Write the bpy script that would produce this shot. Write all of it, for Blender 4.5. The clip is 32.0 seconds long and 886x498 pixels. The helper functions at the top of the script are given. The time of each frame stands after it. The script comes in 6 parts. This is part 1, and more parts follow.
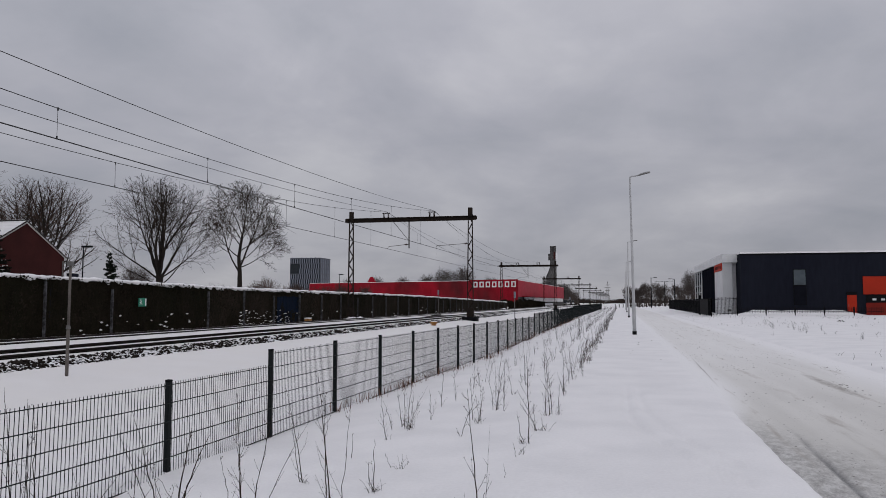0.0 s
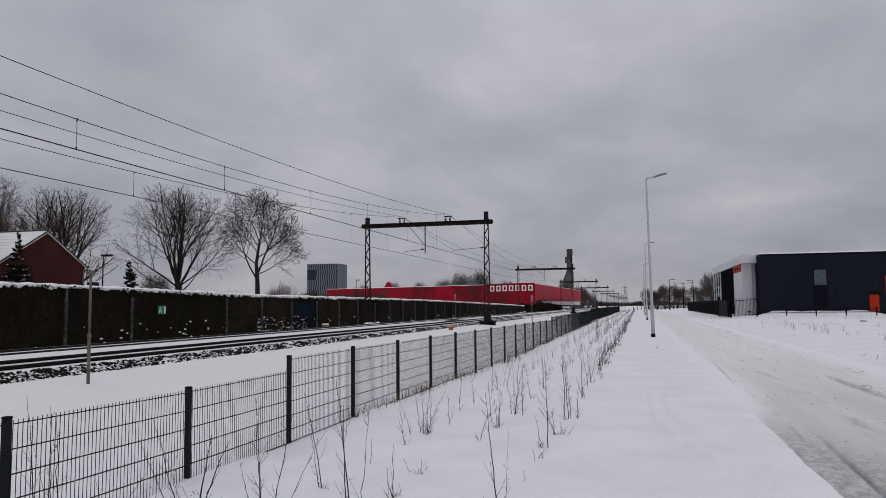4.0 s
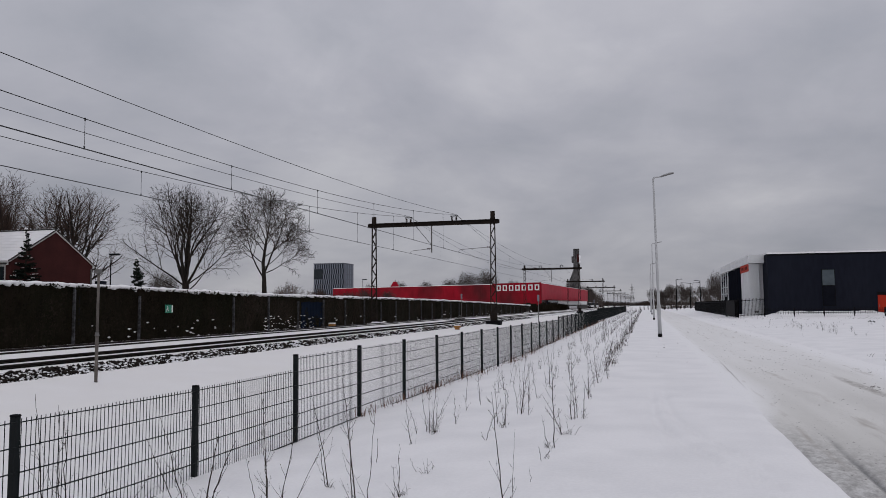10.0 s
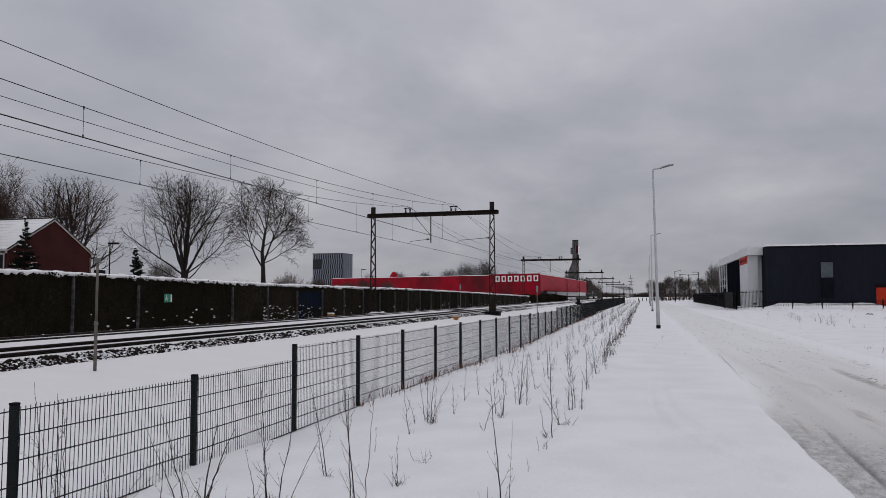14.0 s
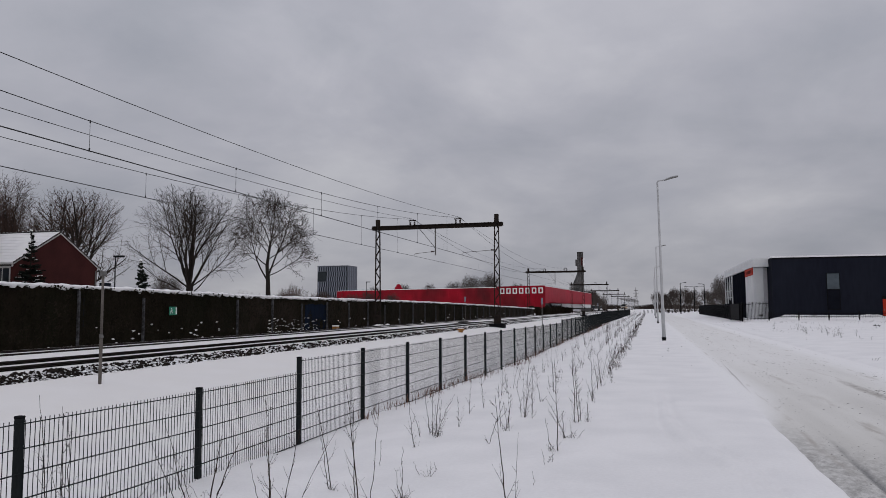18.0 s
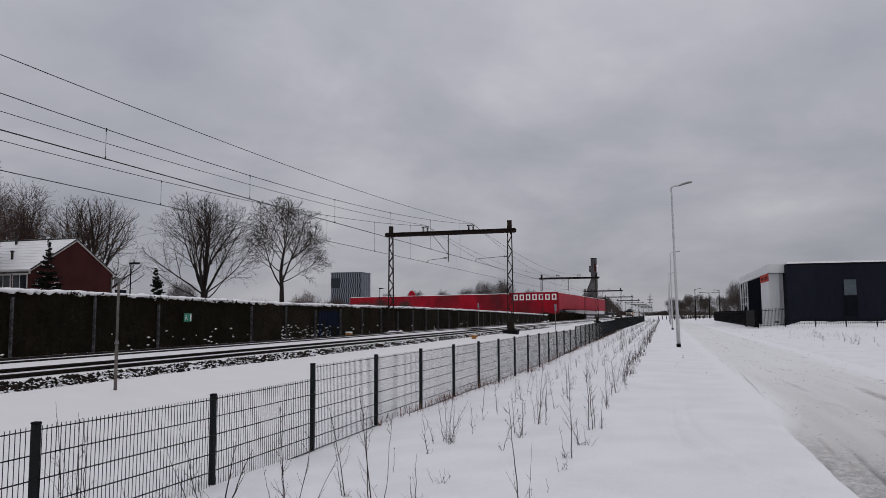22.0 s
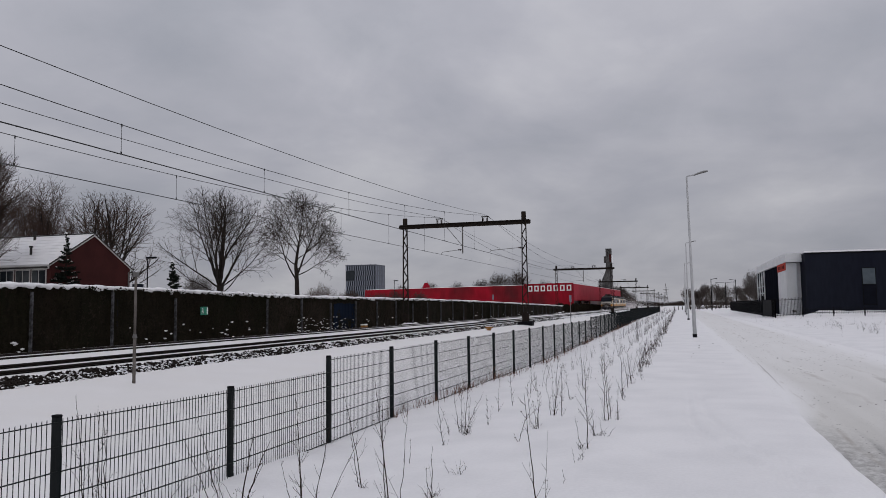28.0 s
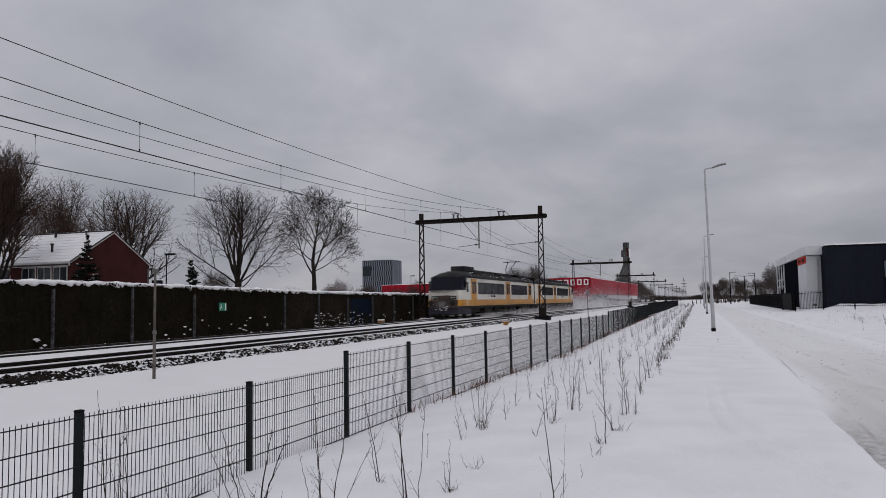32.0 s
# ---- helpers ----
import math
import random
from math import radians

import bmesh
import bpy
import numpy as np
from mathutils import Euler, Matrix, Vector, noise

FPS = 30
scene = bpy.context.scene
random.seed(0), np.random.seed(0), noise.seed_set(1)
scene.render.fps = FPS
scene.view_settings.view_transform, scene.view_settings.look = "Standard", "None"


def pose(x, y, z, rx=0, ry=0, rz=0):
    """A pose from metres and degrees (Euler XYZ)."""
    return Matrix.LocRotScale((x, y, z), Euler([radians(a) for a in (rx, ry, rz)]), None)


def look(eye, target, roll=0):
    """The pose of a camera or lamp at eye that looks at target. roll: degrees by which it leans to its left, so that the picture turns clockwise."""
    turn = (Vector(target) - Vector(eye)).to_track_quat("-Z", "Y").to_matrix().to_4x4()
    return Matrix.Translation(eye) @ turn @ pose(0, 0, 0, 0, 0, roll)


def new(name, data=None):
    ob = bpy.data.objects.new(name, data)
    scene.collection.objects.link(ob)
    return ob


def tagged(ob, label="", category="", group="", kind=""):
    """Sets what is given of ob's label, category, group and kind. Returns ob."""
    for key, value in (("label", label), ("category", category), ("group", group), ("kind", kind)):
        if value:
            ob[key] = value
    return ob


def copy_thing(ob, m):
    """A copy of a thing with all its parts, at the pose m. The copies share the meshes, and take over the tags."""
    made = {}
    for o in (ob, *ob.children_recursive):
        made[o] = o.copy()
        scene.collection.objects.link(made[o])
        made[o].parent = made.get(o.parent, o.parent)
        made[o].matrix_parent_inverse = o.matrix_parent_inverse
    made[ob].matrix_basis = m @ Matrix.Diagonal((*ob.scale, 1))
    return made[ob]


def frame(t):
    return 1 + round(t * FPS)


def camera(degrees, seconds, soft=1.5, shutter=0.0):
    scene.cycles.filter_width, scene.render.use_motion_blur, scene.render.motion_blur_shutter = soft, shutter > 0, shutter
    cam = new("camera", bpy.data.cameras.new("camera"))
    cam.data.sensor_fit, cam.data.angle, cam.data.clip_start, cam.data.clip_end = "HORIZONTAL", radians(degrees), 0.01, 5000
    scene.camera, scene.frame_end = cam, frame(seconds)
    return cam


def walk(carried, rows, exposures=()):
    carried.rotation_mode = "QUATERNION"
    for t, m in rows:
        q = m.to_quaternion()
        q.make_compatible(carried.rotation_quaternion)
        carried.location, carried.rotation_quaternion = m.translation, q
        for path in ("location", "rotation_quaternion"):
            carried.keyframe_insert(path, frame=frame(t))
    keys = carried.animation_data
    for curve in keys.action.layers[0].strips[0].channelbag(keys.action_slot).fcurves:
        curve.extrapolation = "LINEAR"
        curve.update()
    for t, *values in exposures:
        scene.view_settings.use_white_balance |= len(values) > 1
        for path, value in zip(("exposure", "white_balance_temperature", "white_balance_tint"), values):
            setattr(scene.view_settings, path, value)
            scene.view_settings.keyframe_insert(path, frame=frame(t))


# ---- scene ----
cam = camera(61.80, 32.0, soft=0.65, shutter=0.3)
EYE = (0.0, 0.0, 1.65)
# seconds, tilt, lean, turn of the hand-held camera; it stands on one spot
TURNS = [
    (0, 94.070, -0.088, 13.442), (0.5, 93.857, -0.232, 13.516), (1, 93.516, -0.588, 13.545), (1.5, 93.045, 0.198, 13.722),
    (2, 92.894, 0.087, 14.038), (2.5, 93.130, 0.405, 14.369), (3, 93.582, 0.680, 14.624), (3.5, 94.069, 0.647, 14.729),
    (5.5, 94.755, 0.395, 14.684), (6, 94.762, 0.504, 14.627), (6.5, 94.818, 0.595, 14.576), (7, 94.998, 0.749, 14.693),
    (7.5, 94.999, 0.703, 14.840), (8, 95.024, 0.641, 14.858), (8.5, 94.782, 0.447, 14.782), (9, 94.548, 0.199, 14.833),
    (9.5, 94.419, 0.413, 15.066), (10, 94.384, 0.441, 15.239), (10.5, 94.257, 0.419, 15.319), (11, 94.130, 0.117, 15.262),
    (11.5, 94.048, 0.120, 15.285), (12, 93.941, 0.103, 15.222), (12.5, 93.923, 0.141, 15.224), (13, 93.857, 0.209, 15.245),
    (13.5, 93.798, 0.167, 15.214), (14, 93.652, 0.167, 15.150), (14.5, 93.447, 0.128, 15.098), (16.5, 93.840, 0.136, 15.533),
    (17, 94.043, 0.308, 15.578), (17.5, 94.301, 0.278, 15.582), (18, 94.601, 0.273, 15.516), (18.5, 94.777, 0.250, 15.536),
    (19, 94.979, 0.335, 15.662), (19.5, 94.982, 0.513, 15.870), (20, 94.914, 0.489, 15.979), (20.5, 94.932, 0.528, 16.082),
    (21, 95.030, 0.240, 16.199), (21.5, 95.065, 0.197, 16.385), (22, 95.103, 0.294, 16.532), (22.5, 95.019, 0.198, 16.660),
    (23, 94.970, 0.221, 16.618), (23.5, 94.981, 0.114, 16.521), (24, 95.081, -0.076, 16.389), (24.5, 94.952, 0.196, 16.374),
    (25, 94.679, 0.183, 16.591), (25.5, 94.329, 0.381, 16.884), (27.5, 94.424, 0.735, 17.537), (28, 94.482, 0.685, 17.667),
    (28.5, 94.399, 0.854, 17.720), (29, 94.336, 0.906, 17.789), (29.5, 94.352, 0.998, 17.940), (30, 94.335, 0.783, 17.977),
    (30.5, 94.202, 0.691, 18.110), (31, 94.146, 0.824, 18.274), (31.5, 94.060, 1.001, 18.675), (32, 94.111, 0.934, 18.955),
]
walk(cam, [(t, pose(*EYE, a, b, c)) for t, a, b, c in TURNS])

# ---- world and light: an overcast winter day ----
world = bpy.data.worlds.new("overcast_sky")
scene.world = world
world.use_nodes = True
wt = world.node_tree
wt.nodes.clear()


def link(tree, a, ao, b, bi):
    tree.links.new(a.outputs[ao], b.inputs[bi])


def math_node(tree, op, a, b=None, clamp=False):
    n = tree.nodes.new("ShaderNodeMath")
    n.operation, n.use_clamp = op, clamp
    for i, v in enumerate((a, b)):
        if v is None:
            continue
        if isinstance(v, (int, float)):
            n.inputs[i].default_value = v
        else:
            tree.links.new(v, n.inputs[i])
    return n.outputs[0]


def ramp(tree, fac, stops):
    n = tree.nodes.new("ShaderNodeValToRGB")
    el = n.color_ramp.elements
    while len(el) < len(stops):
        el.new(0.5)
    for e, (p, c) in zip(el, stops):
        e.position = p
        e.color = (*c, 1) if len(c) == 3 else c
    tree.links.new(fac, n.inputs[0])
    return n.outputs[0]


def mix(tree, fac, a, b, blend="MIX"):
    n = tree.nodes.new("ShaderNodeMix")
    n.data_type, n.blend_type = "RGBA", blend
    for sock, v in ((n.inputs[0], fac), (n.inputs[6], a), (n.inputs[7], b)):
        if isinstance(v, (int, float)):
            sock.default_value = v
        elif isinstance(v, tuple):
            sock.default_value = (*v, 1) if len(v) == 3 else v
        else:
            tree.links.new(v, sock)
    return n.outputs[2]


coords = wt.nodes.new("ShaderNodeTexCoord")
split = wt.nodes.new("ShaderNodeSeparateXYZ")
link(wt, coords, "Generated", split, 0)
rise = math_node(wt, "MAXIMUM", split.outputs[2], 0.0)
# cloud base seen in perspective: the direction is laid out on a flat layer
layer = math_node(wt, "ADD", rise, 0.34)
flat = wt.nodes.new("ShaderNodeCombineXYZ")
wt.links.new(math_node(wt, "DIVIDE", split.outputs[0], layer), flat.inputs[0])
wt.links.new(math_node(wt, "DIVIDE", split.outputs[1], layer), flat.inputs[1])
clouds = wt.nodes.new("ShaderNodeTexNoise")
clouds.inputs["Scale"].default_value, clouds.inputs["Detail"].default_value = 1.35, 7.0
clouds.inputs["Roughness"].default_value, clouds.inputs["Distortion"].default_value = 0.52, 0.25
link(wt, flat, 0, clouds, "Vector")
tone = ramp(wt, clouds.outputs[0], [(0.28, (0.69, 0.72, 0.82)), (0.48, (0.893, 0.899, 1.010)), (0.60, (1.054, 1.053, 1.150)), (0.74, (1.24, 1.25, 1.31))])
billows = wt.nodes.new("ShaderNodeTexNoise")
billows.inputs["Scale"].default_value, billows.inputs["Detail"].default_value = 2.7, 8.0
billows.inputs["Roughness"].default_value, billows.inputs["Distortion"].default_value = 0.55, 0.5
link(wt, flat, 0, billows, "Vector")
tone = mix(wt, 1.0, tone, ramp(wt, billows.outputs[0], [(0.36, (0.935, 0.94, 0.95)), (0.47, (0.985, 0.985, 0.985)), (0.53, (1.0, 1.0, 1.0)), (0.66, (1.08, 1.075, 1.065))]), "MULTIPLY")
lift = math_node(wt, "MULTIPLY_ADD", rise, 1.15)
lift.node.inputs[2].default_value = 1.11
grey = wt.nodes.new("ShaderNodeVectorMath")
grey.operation = "SCALE"
wt.links.new(tone, grey.inputs[0])
wt.links.new(lift, grey.inputs["Scale"])
sky = wt.nodes.new("ShaderNodeTexSky")
sky.sky_type, sky.sun_disc, sky.sun_elevation, sky.sun_rotation = "NISHITA", False, radians(22), radians(150)
clear = wt.nodes.new("ShaderNodeVectorMath")
clear.operation = "SCALE"
link(wt, sky, 0, clear, 0)
clear.inputs["Scale"].default_value = 0.10
veil = mix(wt, 0.93, clear.outputs[0], grey.outputs[0])
back = wt.nodes.new("ShaderNodeBackground")
wt.links.new(veil, back.inputs[0])
back.inputs[1].default_value = 0.34
wout = wt.nodes.new("ShaderNodeOutputWorld")
link(wt, back, 0, wout, 0)

sun = new("sun", bpy.data.lights.new("sun", "SUN"))
sun.data.energy, sun.data.angle, sun.data.color = 0.38, radians(40), (1.0, 0.97, 0.93)
sun.matrix_world = look((0, 0, 60), (-12, 21, 37))
scene.view_settings.exposure = 0.0


# ---- materials ----
FENCE_X, ROAD_L, ROAD_R = -4.95, 1.62, 5.85


def material(name, base, rough=0.7, metal=0.0, other=None, scale=6.0, bump=0.0, fine=40.0, vary=0.12, spec=None, rand=0.0, stretch=None):
    """Base colour mixed with a second tone by large stains, broken by fine grain; bump from the grain; rand: change from piece to piece."""
    m = bpy.data.materials.new(name)
    m.use_nodes = True
    t = m.node_tree
    b = t.nodes["Principled BSDF"]
    b.inputs["Roughness"].default_value, b.inputs["Metallic"].default_value = rough, metal
    if spec is not None:
        b.inputs["Specular IOR Level"].default_value = spec
    tc = t.nodes.new("ShaderNodeTexCoord")
    source = tc.outputs["Object"]
    if stretch:
        mp = t.nodes.new("ShaderNodeMapping")
        mp.inputs["Scale"].default_value = stretch
        t.links.new(source, mp.inputs[0])
        source = mp.outputs[0]
    big, small = t.nodes.new("ShaderNodeTexNoise"), t.nodes.new("ShaderNodeTexNoise")
    for n, s, d in ((big, scale, 5.0), (small, fine, 3.0)):
        n.inputs["Scale"].default_value, n.inputs["Detail"].default_value = s, d
        t.links.new(source, n.inputs["Vector"])
    other = other or tuple(c * 0.7 for c in base)
    colour = mix(t, ramp(t, big.outputs[0], [(0.38, (0, 0, 0)), (0.66, (1, 1, 1))]), base, other)
    grain = ramp(t, small.outputs[0], [(0.3, (1 - vary,) * 3), (0.7, (1 + vary,) * 3)])
    colour = mix(t, 1.0, colour, grain, "MULTIPLY")
    if rand:
        info = t.nodes.new("ShaderNodeObjectInfo")
        shade = ramp(t, info.outputs["Random"], [(0.0, (1 - rand,) * 3), (1.0, (1 + rand,) * 3)])
        colour = mix(t, 1.0, colour, shade, "MULTIPLY")
    t.links.new(colour, b.inputs["Base Color"])
    if bump:
        bn = t.nodes.new("ShaderNodeBump")
        bn.inputs["Strength"].default_value, bn.inputs["Distance"].default_value = bump, 0.02
        t.links.new(small.outputs[0], bn.inputs["Height"])
        t.links.new(bn.outputs[0], b.inputs["Normal"])
    return m


def glass(name, base=(0.02, 0.025, 0.03), rough=0.05):
    m = material(name, base, rough, vary=0.02, scale=1.0)
    m.node_tree.nodes["Principled BSDF"].inputs["Specular IOR Level"].default_value = 0.35
    return m


def snow_material():
    """Fresh snow: slightly blue white, soft drifts and a fine crust."""
    m = material("snow", (0.842, 0.832, 0.842), 0.62, other=(0.775, 0.768, 0.780), scale=0.9, fine=26.0, bump=0.35, vary=0.025, spec=0.25)
    b = m.node_tree.nodes["Principled BSDF"]
    b.inputs["Subsurface Weight"].default_value = 0.0
    return m


def ground_material():
    """Fresh snow, turning greyer in patches from the fence towards the line."""
    m = snow_material()
    m.name = "snow_ground"
    t = m.node_tree
    b = t.nodes["Principled BSDF"]
    old = b.inputs["Base Color"].links[0].from_socket
    sep = t.nodes.new("ShaderNodeSeparateXYZ")
    t.links.new(t.nodes["Texture Coordinate"].outputs["Object"], sep.inputs[0])
    n = t.nodes.new("ShaderNodeTexNoise")
    n.inputs["Scale"].default_value, n.inputs["Detail"].default_value = 0.7, 5.0
    t.links.new(t.nodes["Texture Coordinate"].outputs["Object"], n.inputs["Vector"])
    by = math_node(t, "DIVIDE", math_node(t, "SUBTRACT", -4.6, sep.outputs[0]), 3.5, True)
    greying = math_node(t, "MULTIPLY", by, ramp(t, n.outputs[0], [(0.3, (0.6,) * 3), (0.7, (1, 1, 1))]))
    t.links.new(mix(t, greying, old, (0.775, 0.757, 0.745)), b.inputs["Base Color"])
    return m


def road_material():
    """Packed snow and grey slush in streaks along the road, bare wet asphalt in the ruts."""
    m = bpy.data.materials.new("slushy_road")
    m.use_nodes = True
    t = m.node_tree
    b = t.nodes["Principled BSDF"]
    tc = t.nodes.new("ShaderNodeTexCoord")

    def streaks(sx, sy, scale, detail, rough=0.55, warp=0.0):
        mp = t.nodes.new("ShaderNodeMapping")
        mp.inputs["Scale"].default_value = (sx, sy, 1)
        t.links.new(tc.outputs["Object"], mp.inputs[0])
        n = t.nodes.new("ShaderNodeTexNoise")
        n.inputs["Scale"].default_value, n.inputs["Detail"].default_value = scale, detail
        n.inputs["Roughness"].default_value, n.inputs["Distortion"].default_value = rough, warp
        t.links.new(mp.outputs[0], n.inputs["Vector"])
        return n.outputs[0]

    long_ = streaks(1.0, 0.07, 1.5, 6.0)
    patch = streaks(1.0, 0.35, 0.9, 7.0, 0.62, 0.3)
    fine = streaks(1.0, 0.8, 14.0, 4.0, 0.6)
    c = mix(t, ramp(t, long_, [(0.33, (0, 0, 0)), (0.68, (1, 1, 1))]), (0.715, 0.702, 0.672), (0.60, 0.586, 0.555))
    c = mix(t, ramp(t, patch, [(0.50, (0, 0, 0)), (0.68, (0.5, 0.5, 0.5))]), c, (0.56, 0.545, 0.515))
    both = math_node(t, "MULTIPLY", patch, fine)
    # grey churned slush on the near left side, with one wet wheel groove through it
    sep = t.nodes.new("ShaderNodeSeparateXYZ")
    t.links.new(tc.outputs["Object"], sep.inputs[0])
    wob = math_node(t, "MULTIPLY", math_node(t, "SUBTRACT", streaks(1.0, 0.6, 2.2, 3.0), 0.5), 0.10)
    line = math_node(t, "MULTIPLY_ADD", sep.outputs[1], 0.036)
    line.node.inputs[2].default_value = 1.80
    off = math_node(t, "ABSOLUTE", math_node(t, "SUBTRACT", math_node(t, "ADD", sep.outputs[0], wob), line))
    groove = math_node(t, "SUBTRACT", 1.0, math_node(t, "DIVIDE", off, 0.06), True)
    close = math_node(t, "DIVIDE", math_node(t, "SUBTRACT", 12.6, math_node(t, "ADD", sep.outputs[1], math_node(t, "MULTIPLY", math_node(t, "SUBTRACT", sep.outputs[0], 1.7), 2.6))), 3.4, True)
    close = math_node(t, "MULTIPLY", close, ramp(t, patch, [(0.28, (0.35,) * 3), (0.55, (1, 1, 1))]))
    lumps = streaks(1.0, 0.6, 9.0, 9.0, 0.82)
    slush = mix(t, ramp(t, lumps, [(0.41, (0, 0, 0)), (0.60, (1, 1, 1))]), (0.66, 0.652, 0.64), (0.30, 0.29, 0.28))
    near = math_node(t, "MULTIPLY", groove, math_node(t, "MULTIPLY", close, ramp(t, lumps, [(0.25, (0.55,) * 3), (0.5, (1.0,) * 3)])))
    # thin brown streaks where grit shows through farther on
    grit = None
    for cx, half in ((1.95, 0.07), (2.9, 0.16), (4.18, 0.16), (5.1, 0.14)):
        d = math_node(t, "ABSOLUTE", math_node(t, "SUBTRACT", math_node(t, "ADD", sep.outputs[0], math_node(t, "MULTIPLY", math_node(t, "SUBTRACT", long_, 0.5), 0.8)), cx))
        r = math_node(t, "SUBTRACT", 1.0, math_node(t, "DIVIDE", d, half), True)
        grit = r if grit is None else math_node(t, "MAXIMUM", grit, r)
    grit = math_node(t, "MULTIPLY", grit, ramp(t, streaks(1.0, 0.16, 3.0, 5.0, 0.65), [(0.52, (0, 0, 0)), (0.66, (0.7, 0.7, 0.7))]))
    # loose snow drifts in from both edges and lies thicker farther on
    edge = math_node(t, "MULTIPLY", math_node(t, "SUBTRACT", patch, 0.5), 0.7)
    e1 = math_node(t, "ADD", math_node(t, "SUBTRACT", sep.outputs[0], ROAD_L - 0.05), edge)
    e2 = math_node(t, "MULTIPLY", math_node(t, "ADD", math_node(t, "SUBTRACT", ROAD_R + 0.15, sep.outputs[0]), edge), 0.55)
    reach = math_node(t, "MULTIPLY_ADD", patch, 1.3)
    reach.node.inputs[2].default_value = 0.3
    thin = math_node(t, "MULTIPLY_ADD", math_node(t, "DIVIDE", math_node(t, "SUBTRACT", sep.outputs[1], 10.6), 5.0, True), 0.90)
    thin.node.inputs[2].default_value = 0.03
    reach = math_node(t, "MULTIPLY", reach, thin)
    drift = math_node(t, "SUBTRACT", 1.25, math_node(t, "DIVIDE", math_node(t, "MINIMUM", e1, e2), reach), True)
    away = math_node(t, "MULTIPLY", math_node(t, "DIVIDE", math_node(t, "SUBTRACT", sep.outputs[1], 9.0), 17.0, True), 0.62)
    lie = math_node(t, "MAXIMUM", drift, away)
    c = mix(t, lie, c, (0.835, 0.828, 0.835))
    c = mix(t, math_node(t, "MULTIPLY", close, 0.9), c, slush)
    specks = math_node(t, "MULTIPLY", ramp(t, fine, [(0.64, (0, 0, 0)), (0.72, (0.4, 0.4, 0.4))]), math_node(t, "SUBTRACT", 1.0, lie))
    c = mix(t, specks, c, (0.36, 0.345, 0.325))
    c = mix(t, grit, c, (0.40, 0.365, 0.33))
    crumbs = math_node(t, "MULTIPLY", ramp(t, streaks(1.0, 0.7, 42.0, 2.0, 0.5), [(0.66, (0, 0, 0)), (0.72, (0.6, 0.6, 0.6))]), ramp(t, streaks(1.0, 0.4, 2.6, 4.0, 0.6), [(0.42, (0, 0, 0)), (0.60, (1, 1, 1))]))
    c = mix(t, crumbs, c, (0.27, 0.24, 0.215))
    mark = math_node(t, "MULTIPLY_ADD", sep.outputs[1], 0.0256)
    mark.node.inputs[2].default_value = 1.463
    mark = math_node(t, "ABSOLUTE", math_node(t, "SUBTRACT", math_node(t, "ADD", sep.outputs[0], math_node(t, "MULTIPLY", wob, 0.4)), mark))
    mark = math_node(t, "SUBTRACT", 1.0, math_node(t, "DIVIDE", mark, 0.03), True)
    mid = math_node(t, "SUBTRACT", 1.0, math_node(t, "DIVIDE", math_node(t, "ABSOLUTE", math_node(t, "SUBTRACT", sep.outputs[1], 19.8)), 4.4), True)
    c = mix(t, math_node(t, "MULTIPLY", mark, math_node(t, "MULTIPLY", mid, 0.9)), c, (0.30, 0.28, 0.265))
    bx_ = math_node(t, "POWER", math_node(t, "DIVIDE", math_node(t, "SUBTRACT", math_node(t, "ADD", sep.outputs[0], wob), 4.2), 0.16), 2.0)
    by_ = math_node(t, "POWER", math_node(t, "DIVIDE", math_node(t, "SUBTRACT", sep.outputs[1], 17.0), 2.6), 2.0)
    bare = math_node(t, "SUBTRACT", 1.0, math_node(t, "ADD", bx_, by_), True)
    c = mix(t, math_node(t, "MULTIPLY", bare, ramp(t, lumps, [(0.38, (0.15,) * 3), (0.56, (0.9,) * 3)])), c, (0.26, 0.235, 0.21))
    c = mix(t, near, c, (0.10, 0.10, 0.10))
    t.links.new(c, b.inputs["Base Color"])
    t.links.new(ramp(t, near, [(0.0, (0.75,) * 3), (1.0, (0.32,) * 3)]), b.inputs["Roughness"])
    bn = t.nodes.new("ShaderNodeBump")
    bn.inputs["Strength"].default_value, bn.inputs["Distance"].default_value = 0.6, 0.03
    t.links.new(math_node(t, "ADD", math_node(t, "ADD", fine, math_node(t, "MULTIPLY", lumps, 1.5)), math_node(t, "MULTIPLY", patch, 2.0)), bn.inputs["Height"])
    t.links.new(math_node(t, "MULTIPLY_ADD", lie, -0.52), bn.inputs["Strength"])
    bn.inputs["Strength"].links[0].from_node.inputs[2].default_value = 0.6
    t.links.new(bn.outputs[0], b.inputs["Normal"])
    return m


def shoulder_material():
    """Snow broken by dark stones that show through."""
    m = material("snowy_ballast", (0.03, 0.026, 0.024), 0.9, scale=30, spec=0.1)
    t = m.node_tree
    b = t.nodes["Principled BSDF"]
    old = b.inputs["Base Color"].links[0].from_socket
    n = t.nodes.new("ShaderNodeTexNoise")
    n.inputs["Scale"].default_value, n.inputs["Detail"].default_value, n.inputs["Roughness"].default_value = 9.0, 5.0, 0.6
    t.links.new(t.nodes["Texture Coordinate"].outputs["Object"], n.inputs["Vector"])
    t.links.new(mix(t, ramp(t, n.outputs[0], [(0.44, (0, 0, 0)), (0.50, (1, 1, 1))]), old, (0.82, 0.83, 0.85)), b.inputs["Base Color"])
    return m


